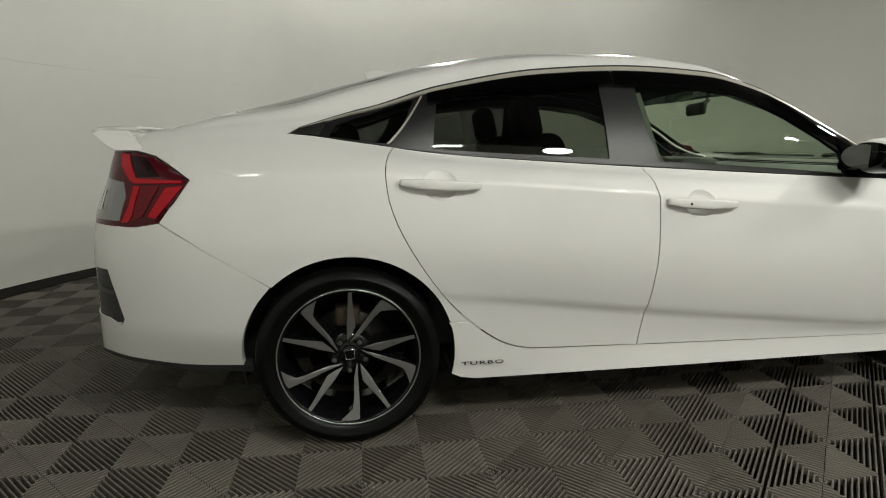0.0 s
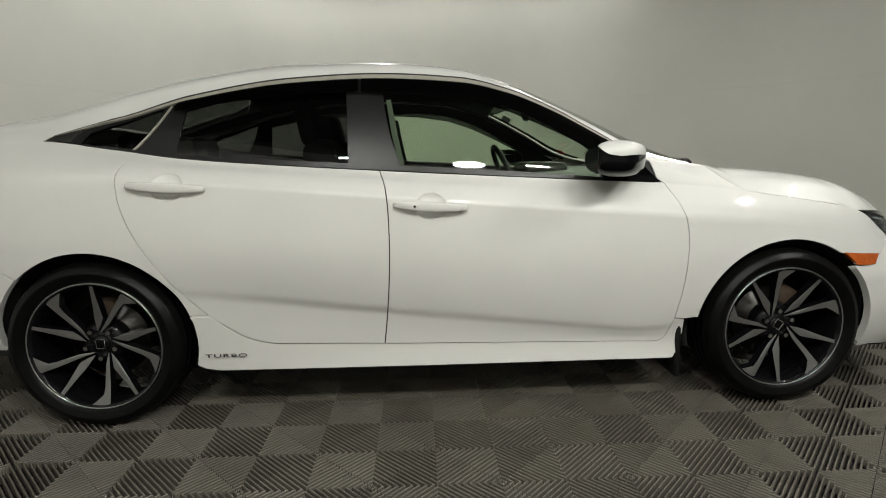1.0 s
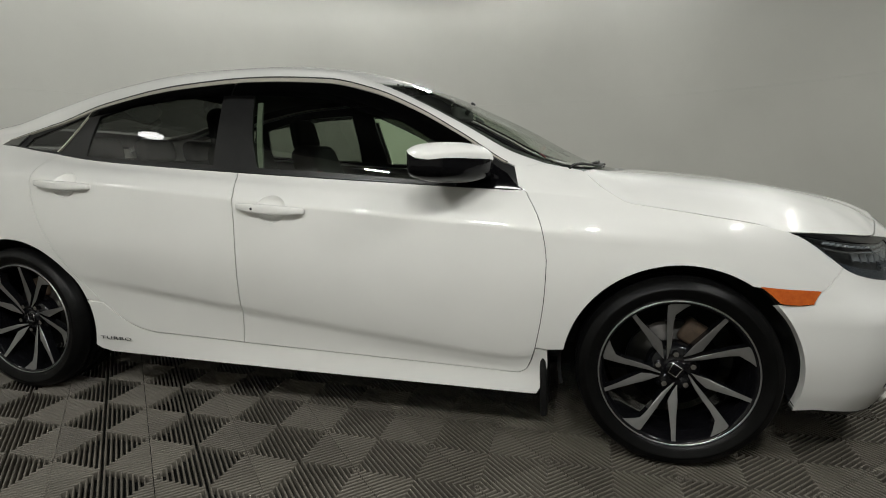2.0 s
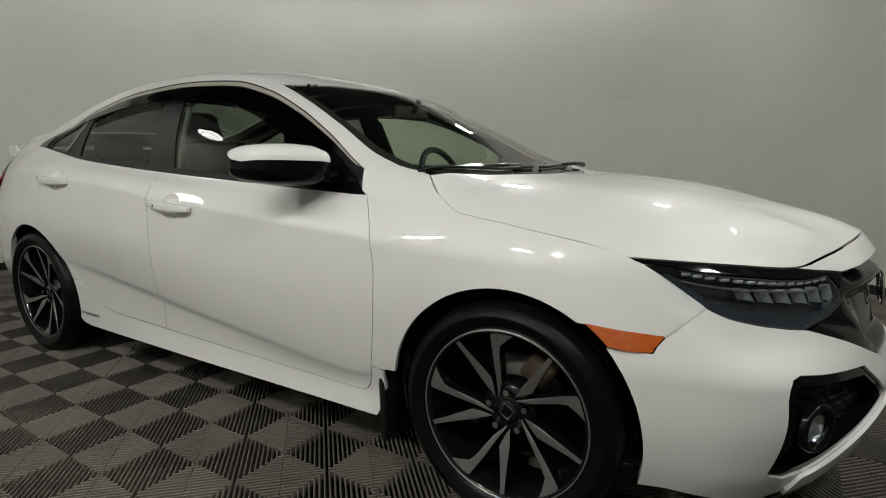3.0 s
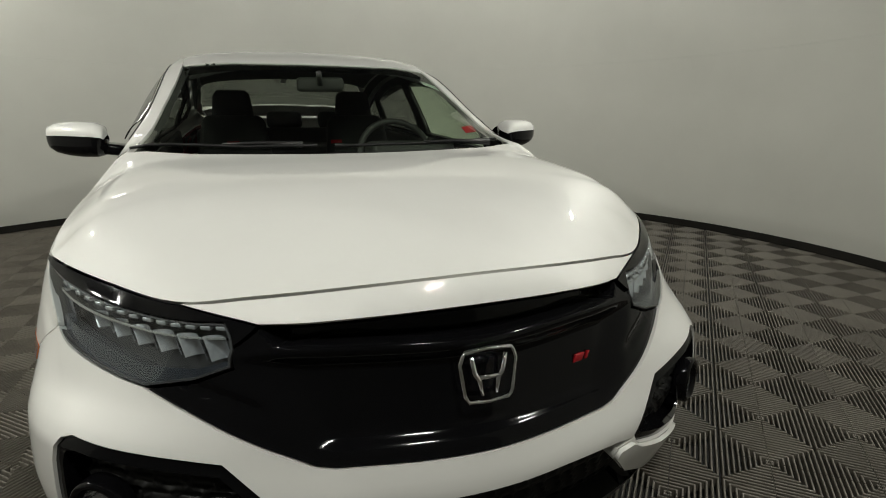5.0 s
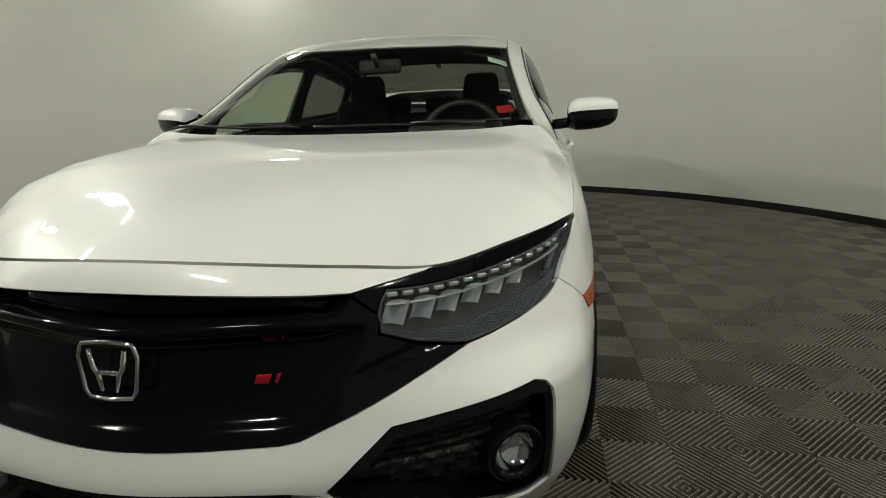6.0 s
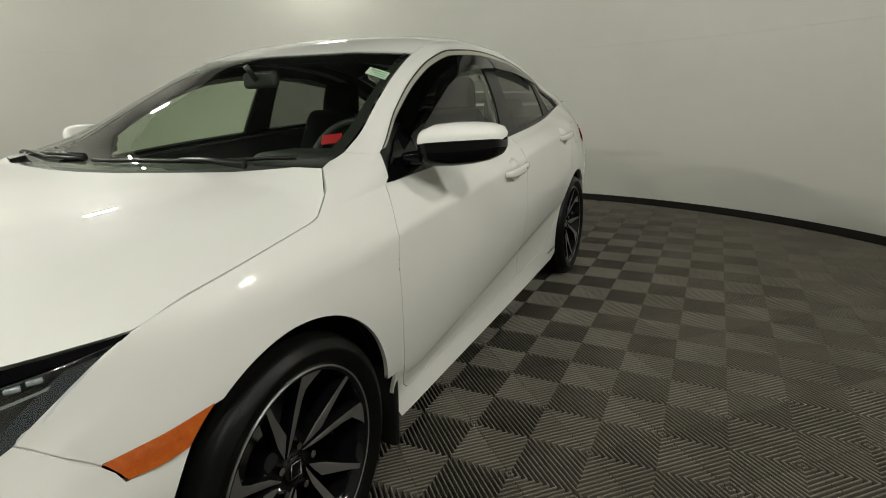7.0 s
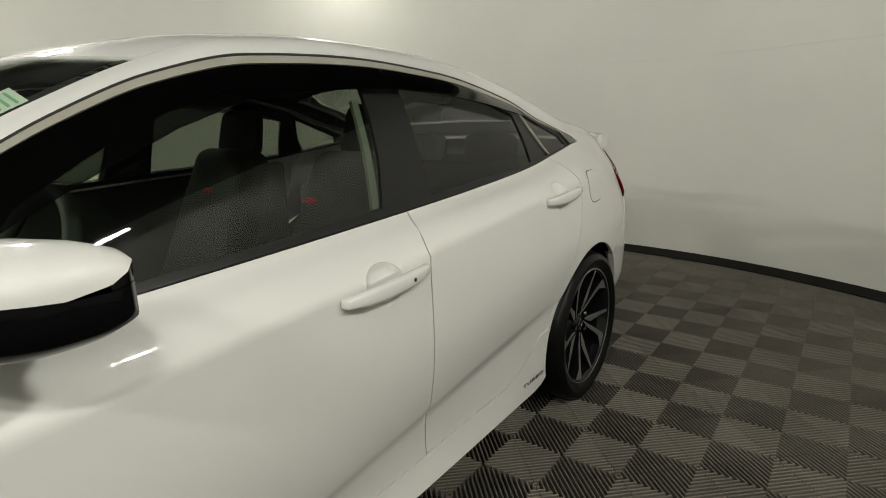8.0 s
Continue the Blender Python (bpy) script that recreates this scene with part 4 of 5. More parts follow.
def top_panels():
    ws_top = [(0.395, 0.0), (0.385, 0.15), (0.355, 0.30), (0.305, 0.45), (0.24, S_ROOF - 0.01)]
    rw_top = [(-1.02, 0.0), (-1.03, 0.2), (-1.06, 0.4), (-1.10, S_ROOF - 0.10)]
    roof = mirrored([(x, s) for x, s in ws_top] + [(x, S_ROOF) for x in np.linspace(0.22, -1.14, 30)] + rw_top[::-1])
    hole = [(0.04, 0.31), (-0.38, 0.32), (-0.38, -0.32), (0.04, -0.31)]
    part("roof", panel(top, roof, holes=(hole,)), PAINT, CAR, "white roof skin")
    part("sunroof", panel(top, hole, gap=0.003, offset=-0.002), PILLAR, CAR, "dark glass sunroof, closed")
    edge = [(x, S_ROOF - 0.006) for x in np.linspace(0.23, 0.93, 20)]
    base = [(0.98, S_ROOF - 0.05), (1.04, 0.50), (1.11, 0.36), (1.165, 0.2), (1.185, 0.0)]
    ws = [(x, s) for x, s in ws_top] + edge + base
    screen = part("windscreen", panel(top, mirrored(ws), depth=0.0, offset=-0.003), SCREEN_GLASS, CAR, "curved windscreen, dark at its upper edge")
    band = mirrored([(x - 0.002, s) for x, s in ws_top] + [(x + 0.085, s - 0.0) for x, s in ws_top[::-1]])
    half = [(x, s) for x, s in ws_top] + [(0.30, S_ROOF - 0.012), (0.37, S_ROOF - 0.03), (0.42, 0.44), (0.46, 0.30), (0.485, 0.15), (0.49, 0.0)]
    part("shade_band", panel(top, mirrored(half), depth=0.0, offset=-0.006, gap=0.004), SHADE_BAND, screen, "dark shade band")
    side_rim = [(x, S_ROOF - 0.010) for x in np.linspace(0.25, 0.95, 20)] + [(x, S_ROOF - 0.045) for x in np.linspace(0.95, 0.25, 20)]
    part("screen_rim", panel(top, side_rim, depth=0.0, offset=-0.006, gap=0.0), MATT_BLACK, screen, "black printed edge")
    part("screen_rim", panel(top, [(x, -s) for x, s in side_rim], depth=0.0, offset=-0.006, gap=0.0), MATT_BLACK, screen, "black printed edge")
    rw = mirrored([(-1.77, 0.0), (-1.765, 0.25), (-1.74, 0.42), (-1.70, S_ROOF - 0.07)] + [(x, S_ROOF - 0.07 + 0.02 * t) for x, t in zip(np.linspace(-1.6, -1.2, 8), np.linspace(0, 1, 8))] + rw_top[::-1])
    part("rear_window", panel(top, rw, depth=0.0, offset=-0.003), PRIVACY_GLASS, CAR, "dark sloping rear window")
    # painted strip beside the rear window and the boot lid
    for sign in (1, -1):
        strip = [(-1.14, S_ROOF)] + [(x, S_ROOF) for x in np.linspace(-1.2, -1.93, 20)] + [(-1.93, S_ROOF - 0.06), (-1.78, S_ROOF - 0.065), (-1.70, S_ROOF - 0.07)] + [(x, S_ROOF - 0.07 + 0.02 * t) for x, t in zip(np.linspace(-1.6, -1.2, 8), np.linspace(0, 1, 8))] + [(-1.10, S_ROOF - 0.10)]
        part("rear_pillar_strip", panel(top, [(x, sign * s) for x, s in strip], depth=0.01), PAINT, CAR)
    boot = mirrored([(-2.07, 0.0), (-2.06, 0.3), (-2.02, S_ROOF - 0.05), (-1.95, S_ROOF - 0.02), (-1.93, S_ROOF - 0.06), (-1.78, S_ROOF - 0.065), (-1.745, 0.42), (-1.77, 0.25), (-1.775, 0.0)])
    part("boot_lid", panel(top, boot), PAINT, CAR, "white boot lid")
    # fin aerial
    bm = bmesh.new()
    box(bm, (-0.085, -0.022, -0.01), (0.085, 0.022, 0.05), 0.008, 2)
    for w in bm.verts:
        if w.co.z > 0.01:
            w.co.y *= 0.35
            w.co.x = -0.085 + (w.co.x + 0.085) * 0.42
    fin = part("fin_aerial", bm, PAINT, CAR, "white shark-fin aerial")
    fin.matrix_basis = pose(-1.16, 0, 1.356) @ Matrix.Rotation(radians(-14), 4, "Y")


top_panels()

# ---- bonnet


def bonnet():
    edge = [(p[0], p[1]) for p in WING_LINE]
    front_edge = [(p[0], p[1]) for p in FRONT_LINE[::-1] if p[1] < 0.79]
    rear = [(1.215, 0.0), (1.205, 0.15), (1.175, 0.32), (1.13, 0.50), (1.075, 0.63)]
    half = rear + edge + front_edge
    part("bonnet", panel(hood, [(x, y) for x, y in half] + [(x, -y) for x, y in half[::-1] if y > 1e-6], step=0.025, depth=0.015, gap=0.0026), PAINT, CAR, "white bonnet with soft ridges")
    # cowl at the foot of the windscreen
    cowl = [(1.20, 0.0), (1.19, 0.2), (1.15, 0.40), (1.10, 0.56), (1.05, 0.66), (0.985, 0.69), (0.955, 0.665), (1.02, 0.52), (1.09, 0.34), (1.13, 0.18), (1.145, 0.0)]
    half = cowl
    low = lambda q: np.stack([q[:, 0], q[:, 1], np.interp(np.abs(q[:, 1]), [0, 0.35, 0.6, 0.7], [0.962, 0.966, 0.968, 0.972]) - 0.02 + 0 * q[:, 0]], 1)
    part("cowl", panel(low, half + [(x, -y) for x, y in half[::-1] if y > 1e-6], depth=0.01, gap=0), MESH_BLACK, CAR, "black scuttle panel")


bonnet()

# ---- nose


def nose_part(name, outline, mat, parent=None, label="", **k):
    return part(name, panel(nose, outline, **k), mat, parent or CAR, label)


def both_sides(half):
    """Closed outline over the full width of the nose: the half from the top middle round to the bottom middle."""
    return half + [(-u, v) for u, v in half[::-1] if abs(u) > 1e-6]


POCKET = [(0.750, 0.485), (0.744, 0.512), (0.730, 0.529), (0.708, 0.536), (0.60, 0.523), (0.463, 0.507), (0.41, 0.46), (0.359, 0.413), (0.375, 0.385), (0.50, 0.335), (0.62, 0.292), (0.70, 0.272), (0.745, 0.29), (0.752, 0.40)]
LIGHT_LOW = [(0.765, 0.676), (0.735, 0.652), (0.68, 0.630), (0.63, 0.618), (0.587, 0.611)]
GRILLE_LOW = [(0.587, 0.611), (0.50, 0.575), (0.40, 0.530), (0.315, 0.497), (0.281, 0.492), (0.15, 0.490), (0.0, 0.490)]
BAND_LOW = [(0.0, 0.425), (0.15, 0.424), (0.30, 0.418), (0.359, 0.408)]


def nose_panels():
    yz = lambda pts: [nose_yz(*p) for p in pts]
    seam = [nose_xz(1.826, 0.676), nose_xz(1.79, 0.645), nose_xz(1.752, 0.610), nose_xz(1.728, 0.571), nose_xz(1.66, 0.569)]
    arch = [nose_xz(*p) for p in arc(AXLE_F, 43, -16, 18, 0.371)]
    low = [(1.0, 0.196), (0.93, 0.192), (0.84, 0.188), (0.74, 0.190)]
    blade = yz([(0.70, 0.205), (0.60, 0.226), (0.45, 0.268), (0.345, 0.322), (0.294, 0.380), (0.302, 0.400)])
    half = yz(GRILLE_LOW[::-1]) + yz(LIGHT_LOW[::-1])[1:-1] + seam + arch + low + blade + yz(BAND_LOW[::-1])
    pocket = yz(POCKET)
    pocket = [tuple(p) for p in np.array(pocket)]
    holes = (pocket, [(-u, v) for u, v in pocket])
    bumper = nose_part("front_bumper", both_sides(half), PAINT, holes=holes, label="white front bumper with two large side openings", step=0.022, depth=0.03, gap=0.0004)
    # proud blade under each side opening
    fang = yz([(0.352, 0.398), (0.306, 0.398), (0.298, 0.381), (0.347, 0.323), (0.45, 0.270), (0.60, 0.228), (0.66, 0.216), (0.66, 0.272), (0.60, 0.290), (0.50, 0.326), (0.385, 0.376)])
    for s in (1, -1):
        nose_part("bumper_blade", [(s * u, v) for u, v in fang], PAINT, bumper, "white blade under the side opening", offset=0.010, depth=0.03, gap=0.0)
    # strip between bonnet and grille
    lip = yz([(0.0, 0.752), (0.15, 0.746), (0.28, 0.737), (0.385, 0.727)]) + [nose_yz(0.45, 0.737), nose_yz(0.515, 0.7495)] + [(u, 0.789) for u in (0.48, 0.41, 0.30, 0.15, 0.0)]
    nose_part("nose_strip", both_sides(lip), PAINT, label="white strip between bonnet and grille")
    # black bar over the headlights
    for s in (1, -1):
        bar = yz([(0.385, 0.726), (0.45, 0.736), (0.515, 0.748)]) + [(u, 0.7885) for u in (0.60, 0.71, 0.84, 0.95, 1.06)] + [(u, 0.748) for u in (1.05, 0.94, 0.84, 0.71, 0.60, 0.54, 0.47)] + yz([(0.43, 0.69)])
        nose_part("brow_bar", [(s * u, v) for u, v in bar], GLOSS_BLACK, label="gloss black bar over the headlight", offset=0.0, depth=0.02)
        lamp(s, bumper, yz)
        wing_of_bumper(s, bumper, pocket, yz)
    # grille
    outline = both_sides(yz([(0.0, 0.750), (0.20, 0.744), (0.385, 0.725), (0.43, 0.69), (0.435, 0.655), (0.50, 0.628), (0.587, 0.609)]) + yz(GRILLE_LOW)[1:])

    def relief(flat, p):
        z, y = p[:, 2], np.abs(p[:, 1])
        up = lambda w, a, b: ease((w - a) / (b - a))
        end = 0.345 + 1.1 * np.clip(z - 0.70, 0, 0.05)
        slot = up(z, 0.699, 0.708) * (1 - up(y, end, end + 0.014))
        ridge = np.exp(-((z - 0.690 + 0.10 * np.clip(y - 0.30, 0, 1)) / 0.012) ** 2)
        edge = 0.300 + 0.55 * (z - 0.52)
        dish = (1 - up(z, 0.655, 0.682)) * up(z, 0.508, 0.540) * (1 - up(y, edge - 0.04, edge + 0.060))
        # fold that runs from under the headlight into the lower rim
        fold = np.exp(-((z - 0.600 - 0.30 * (y - 0.44)) / 0.010) ** 2) * up(y, 0.36, 0.42)
        return -0.050 * slot + 0.004 * ridge - 0.022 * dish - 0.008 * fold

    grille = nose_part("grille", outline, GLOSS_BLACK, label="gloss black grille with a dished middle", offset=-0.008, step=0.009, depth=0.03, swell=relief)
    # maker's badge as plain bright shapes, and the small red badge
    x0 = 2.247
    drop = 0.008
    ring = [(0.050, 0.676), (0.056, 0.660), (0.048, 0.600), (0.040, 0.588), (0.0, 0.584)]
    ring = ring + [(-y, z) for y, z in ring[-2::-1]] + [(-0.046, 0.682), (0.0, 0.685), (0.046, 0.682)]
    tilt = lambda z: x0 + (0.63 - z) * 0.10
    v, f = tube([(tilt(z), y, z - drop) for y, z in ring], 0.0042, 8, True)
    badge = part("badge", (v, f), CHROME, grille, "chrome rounded badge on the grille")
    for s in (1, -1):
        v, f = tube([(tilt(z) + 0.001, s * y, z - drop) for y, z in ((0.034, 0.672), (0.028, 0.64), (0.020, 0.63), (0.014, 0.60))], [0.005, 0.0055, 0.0055, 0.005], 8)
        part("badge_bar", (v, f), CHROME, badge)
    v, f = tube([(tilt(0.632) + 0.001, y, 0.632 - drop) for y in (-0.024, 0.0, 0.024)], 0.0052, 8)
    part("badge_bar", (v, f), CHROME, badge)
    for y0, w in ((0.240, 0.026), (0.265, 0.007)):
        bm = bmesh.new()
        box(bm, (-0.002, -w / 2, -0.0085), (0.003, w / 2, 0.0085), 0.001)
        for q in bm.verts:
            q.co.y += q.co.z * 0.4
        red = part("small_badge", bm, RED_TRIM, grille, "small red badge")
        c = nose(np.array([nose_yz(y0, 0.588)]))[0]
        red.matrix_basis = pose(c[0] - 0.031, y0, 0.592, 0, 0, 12)
    # middle opening under the bumper band, with bars, and the chin
    mesh = both_sides(yz([(0.0, 0.43), (0.2, 0.43), (0.36, 0.42), (0.355, 0.37), (0.45, 0.31), (0.60, 0.25), (0.70, 0.215)]) + [(0.70, 0.185), (0.54, 0.18), (0.3, 0.176), (0.0, 0.176)])

    def cells(flat, p):
        return -0.012 * ((np.sin(p[:, 2] * 230) > 0.2) * (np.sin(p[:, 1] * 150 + np.floor(p[:, 2] * 36.6) * 1.57) > -0.5))

    nose_part("lower_grille", mesh, MESH_BLACK, bumper, "black mesh of the lower opening", offset=-0.05, step=0.012, depth=0.02, swell=cells)
    chin = both_sides([(0.0, 0.205), (0.4, 0.205), (0.70, 0.20), (0.72, 0.172), (0.4, 0.1705), (0.0, 0.1705)])
    nose_part("chin_spoiler", chin, MESH_BLACK, bumper, "black chin spoiler", offset=0.0, depth=0.10)
    side_lip = [(0.72, 0.196), (0.84, 0.192), (1.0, 0.20), (1.06, 0.21), (1.06, 0.185), (0.84, 0.172), (0.72, 0.172)]
    for s in (1, -1):
        nose_part("side_lip", [(s * u, v) for u, v in side_lip], MESH_BLACK, bumper, "black lower lip", offset=-0.004, depth=0.05)


def lamp(s, bumper, yz):
    """A headlight: clear cover, dark housing, a row of small lenses and bright reflectors."""
    low = yz([(0.765, 0.676), (0.735, 0.653), (0.68, 0.632), (0.63, 0.620), (0.587, 0.613), (0.50, 0.632), (0.437, 0.657), (0.43, 0.688)])
    outline = [(u, 0.748) for u in (0.47, 0.54, 0.60, 0.71, 0.84, 0.94, 1.045)] + [nose_xz(1.70, 0.765), nose_xz(1.76, 0.722)] + low
    outline = [(s * u, v) for u, v in outline]
    house = nose_part("headlight", outline, MATT_BLACK, label="headlight with clear cover and bright LED reflectors", offset=-0.050, depth=0.0, gap=0.0)
    rim = nose_part("side_wall", outline, MATT_BLACK, house, offset=-0.004, depth=0.05, gap=0.001, step=0.03, holes=([tuple(p) for p in inset(clean(np.array(outline)), 0.006)],))
    nose_part("cover", outline, LAMP_LENS, house, "clear cover", offset=-0.002, depth=0.0, gap=0.001)

    def spot(u, v, back):
        q = nose(np.array([[s * u, v]]))[0]
        w = nose(np.array([[s * (u + 0.01), v]]))[0] - nose(np.array([[s * (u - 0.01), v]]))[0]
        w = Vector(w).normalized()
        inward = Vector((-abs(w.y), s * -abs(w.x), 0)).normalized()
        return Vector(q) + inward * back, w, inward

    # upper row of small square lenses
    for k in range(14):
        p, w, inward = spot(0.482 + 0.0285 * k, 0.728, 0.016)
        bm = bmesh.new()
        box(bm, (-0.0105, -0.010, -0.0042), (0.0105, 0.006, 0.0042), 0.002)
        lens = part("led_lens", bm, REFLECTOR, house)
        lens.matrix_basis = Matrix.Translation(p + Vector((0, 0, 0.002))) @ Matrix.Rotation(math.atan2(w.y, w.x), 4, "Z")
    # lower reflectors: a row of leaning bowls with fine upright flutes
    for k in range(6):
        p, w, inward = spot(0.478 + 0.052 * k, 0.683 + 0.0036 * k, 0.018)
        up = Vector((0, 0, 1))
        high, wide, na, nb = 0.023 - 0.0016 * k, 0.0225, 25, 9
        verts, faces = [], []
        for b in range(nb):
            for a in range(na):
                fa, fb = 2 * a / (na - 1) - 1, 2 * b / (nb - 1) - 1
                deep = 0.016 * (1 - fa * fa) * (1 - 0.35 * fb) + 0.0016 * (a % 2) + 0.003 * fb
                verts.append(p + w * (wide * fa + 0.009 * fb) + up * (high * fb) + inward * deep)
        for b in range(nb - 1):
            for a in range(na - 1):
                n = b * na + a
                faces.append((n, n + 1, n + na + 1, n + na))
        part("reflector", (verts, faces), REFLECTOR, house, "bright fluted reflector", smooth=True)
    # smooth bezel under the cells, and the pale blade over them
    bezel = [(u, v) for u, v in yz([(0.757, 0.700), (0.735, 0.688), (0.68, 0.668), (0.63, 0.655), (0.587, 0.645), (0.50, 0.650), (0.445, 0.668)])] + low[:-1][::-1]
    nose_part("bezel", [(s * u, v) for u, v in bezel], BEZEL, house, "smooth grey bezel", offset=-0.014, depth=0.03, gap=0.001, step=0.02)
    tip = [(0.885, 0.735), (1.02, 0.742)] + [nose_xz(1.70, 0.758), nose_xz(1.76, 0.724)] + yz([(0.762, 0.690), (0.735, 0.68)])
    nose_part("end_cap", [(s * u, v) for u, v in tip], BEZEL, house, "smooth grey end of the lamp", offset=-0.024, depth=0.01, gap=0.002, step=0.02)
    blade = [(s * u, v) for u, v in [(0.47, 0.7185), (0.60, 0.7165), (0.75, 0.7175), (0.88, 0.7195), (0.88, 0.716), (0.75, 0.713), (0.60, 0.712), (0.47, 0.7135)]]
    nose_part("light_blade", blade, SATIN, house, offset=-0.012, depth=0.015, gap=0.0)


def wing_of_bumper(s, bumper, pocket, yz):
    """The side opening of the bumper: black liner, mesh and fog lamp."""
    outline = [(s * u, v) for u, v in pocket]
    liner = nose_part("side_opening", outline, GLOSS_BLACK, bumper, "gloss black surround of the side opening", offset=-0.006, depth=0.06, gap=0.001, holes=([tuple(p) for p in inset(clean(np.array(outline)), 0.022)],), step=0.015)

    def cells(flat, p):
        row = np.floor(p[:, 2] / 0.030)
        return 0.012 * ((np.abs(((p[:, 2] / 0.030) % 1) - 0.5) > 0.36) | (np.abs(((p[:, 1] / 0.052 + 0.5 * (row % 2)) % 1) - 0.5) > 0.44))

    nose_part("side_mesh", outline, MESH_BLACK, bumper, "black mesh of the side opening", offset=-0.055, depth=0.0, gap=0.0, step=0.008, swell=cells)
    c = nose(np.array([nose_yz(0.672, 0.405)]))[0]
    turn = Matrix.Translation((c[0] - 0.022, s * c[1], c[2])) @ Matrix.Rotation(radians(s * 32), 4, "Z") @ Matrix.Rotation(radians(-90), 4, "Z")
    v, f = lathe([(0.060, -0.02), (0.060, 0.008), (0.055, 0.015), (0.047, 0.013), (0.042, 0.0), (0.041, -0.02)], 40)
    fog = part("fog_lamp", (v, f), GLOSS_BLACK, bumper, "round fog lamp in a black ring")
    fog.matrix_basis = turn
    v, f = lathe([(0.0, -0.028), (0.02, -0.026), (0.033, -0.018), (0.041, -0.002)], 32)
    bowl = part("fog_reflector", (v, f), CHROME, bumper, "bright fog lamp reflector")
    bowl.matrix_basis = turn
    v, f = lathe([(0.0, 0.008), (0.02, 0.007), (0.034, 0.003), (0.041, -0.002)], 32)
    lens = part("fog_lens", (v, f), LAMP_LENS, bumper, "clear fog lamp lens")
    lens.matrix_basis = turn


nose_panels()

# ---- tail


def tail_part(name, outline, mat, parent=None, label="", **k):
    k.setdefault("flip", True)
    return part(name, panel(tail, outline, **k), mat, parent or CAR, label)


def tail_panels():
    xz = lambda pts: [tail_xz(*p) for p in pts]
    half = [(0.0, 0.80), (0.40, 0.80), (0.62, 0.80)] + xz([(-2.10, 0.785), (-2.03, 0.785), (-1.95, 0.80), (-1.85, 0.742), (-1.753, 0.682), (-1.60, 0.588)])
    half += xz(arc(AXLE_R, 136, 183, 16, 0.369)) + [(1.235, 0.285), (1.06, 0.275), (0.88, 0.272), (0.72, 0.27), (0.55, 0.27), (0.3, 0.268), (0.0, 0.265)]
    full = half + [(-u, v) for u, v in half[::-1] if abs(u) > 1e-6]
    vent = xz([(-2.165, 0.63), (-2.14, 0.55), (-2.115, 0.46), (-2.13, 0.435), (-2.19, 0.45)]) + [(0.45, 0.44), (0.45, 0.62)]
    bumper = tail_part("rear_bumper", full, PAINT, holes=(vent, [(-u, v) for u, v in vent]), label="white rear bumper", depth=0.025, gap=0.001)
    for s in (1, -1):
        slot = [(s * u, v) for u, v in vent]
        tail_part("rear_vent", slot, MATT_BLACK, bumper, "black slotted vent", offset=-0.012, depth=0.02, gap=0.0, step=0.012, swell=lambda flat, p: 0.008 * (np.sin(p[:, 2] * 300) > 0))
        lip = [(s * u, v) for u, v in [(1.235, 0.290), (1.06, 0.281), (0.88, 0.279), (0.5, 0.276), (0.0, 0.272), (0.0, 0.2605), (0.5, 0.2605), (0.88, 0.2605), (1.235, 0.2605)]]
        tail_part("rear_lip", lip, MATT_BLACK, bumper, "black lower lip", offset=0.003, depth=0.04, gap=0.0)
        lens = xz([(-1.846, 0.936), (-1.90, 0.866), (-1.965, 0.796), (-2.05, 0.782), (-2.12, 0.782)]) + [(0.58, 0.782), (0.60, 0.86), (0.60, 0.95), (0.62, 1.03)] + xz([(-2.05, 1.028), (-1.975, 1.012), (-1.92, 0.982)])
        light = tail_part("tail_light", [(s * u, v) for u, v in lens], DARK_RED, label="red wrap-round tail light with a dark upper edge", offset=0.001, depth=0.03, gap=0.002)
        for name, mat, note, rise, shape in (
                ("dark_panel", SMOKE_RED, "near-black upper panel", 0.003, [(-2.065, 1.018), (-2.0, 1.008), (-1.947, 0.947), (-2.028, 0.945)]),
                ("red_edge", RED_LENS, "bright red edge band", 0.006, [(-2.10, 1.022), (-2.068, 1.020), (-2.030, 0.942), (-1.868, 0.935), (-1.872, 0.924), (-2.035, 0.922), (-2.052, 0.932), (-2.095, 0.985)]),
                ("corner_lens", RED_LENS, "bright red corner lens", 0.005, [(-2.038, 0.918), (-2.014, 0.918), (-2.040, 0.82), (-2.055, 0.798), (-2.085, 0.795), (-2.055, 0.85)]),
                ("inner_lens", MID_RED, "deep red inner lens", 0.004, [(-2.012, 0.918), (-1.945, 0.918), (-2.0, 0.82), (-2.052, 0.797), (-2.038, 0.82)]),
                ("side_lens", RED_LENS, "bright red side lens", 0.005, [(-1.925, 0.913), (-1.867, 0.918), (-1.905, 0.868), (-1.955, 0.812), (-1.985, 0.818)])):
            tail_part(name, [(s * u, v) for u, v in xz(shape)], mat, light, note, offset=rise, depth=0.006, gap=0.0015, step=0.015)
        white = xz([(-2.09, 0.80)]) + [(0.60, 0.80), (0.61, 0.90), (0.64, 0.945)] + xz([(-2.075, 0.93), (-2.065, 0.88)])
        tail_part("reversing_lens", [(s * u, v) for u, v in white], CLEAR_LENS, light, "clear reversing lens", offset=0.004, depth=0.006, gap=0.002)
        for k in range(2):
            tail_part("reversing_cell", [(s * u, v) for u, v in [(0.635 + 0.03 * k, 0.835), (0.66 + 0.03 * k, 0.835), (0.665 + 0.028 * k, 0.90), (0.645 + 0.028 * k, 0.90)]], CHROME, light, "bright cell", offset=0.006, depth=0.004, gap=0.0)
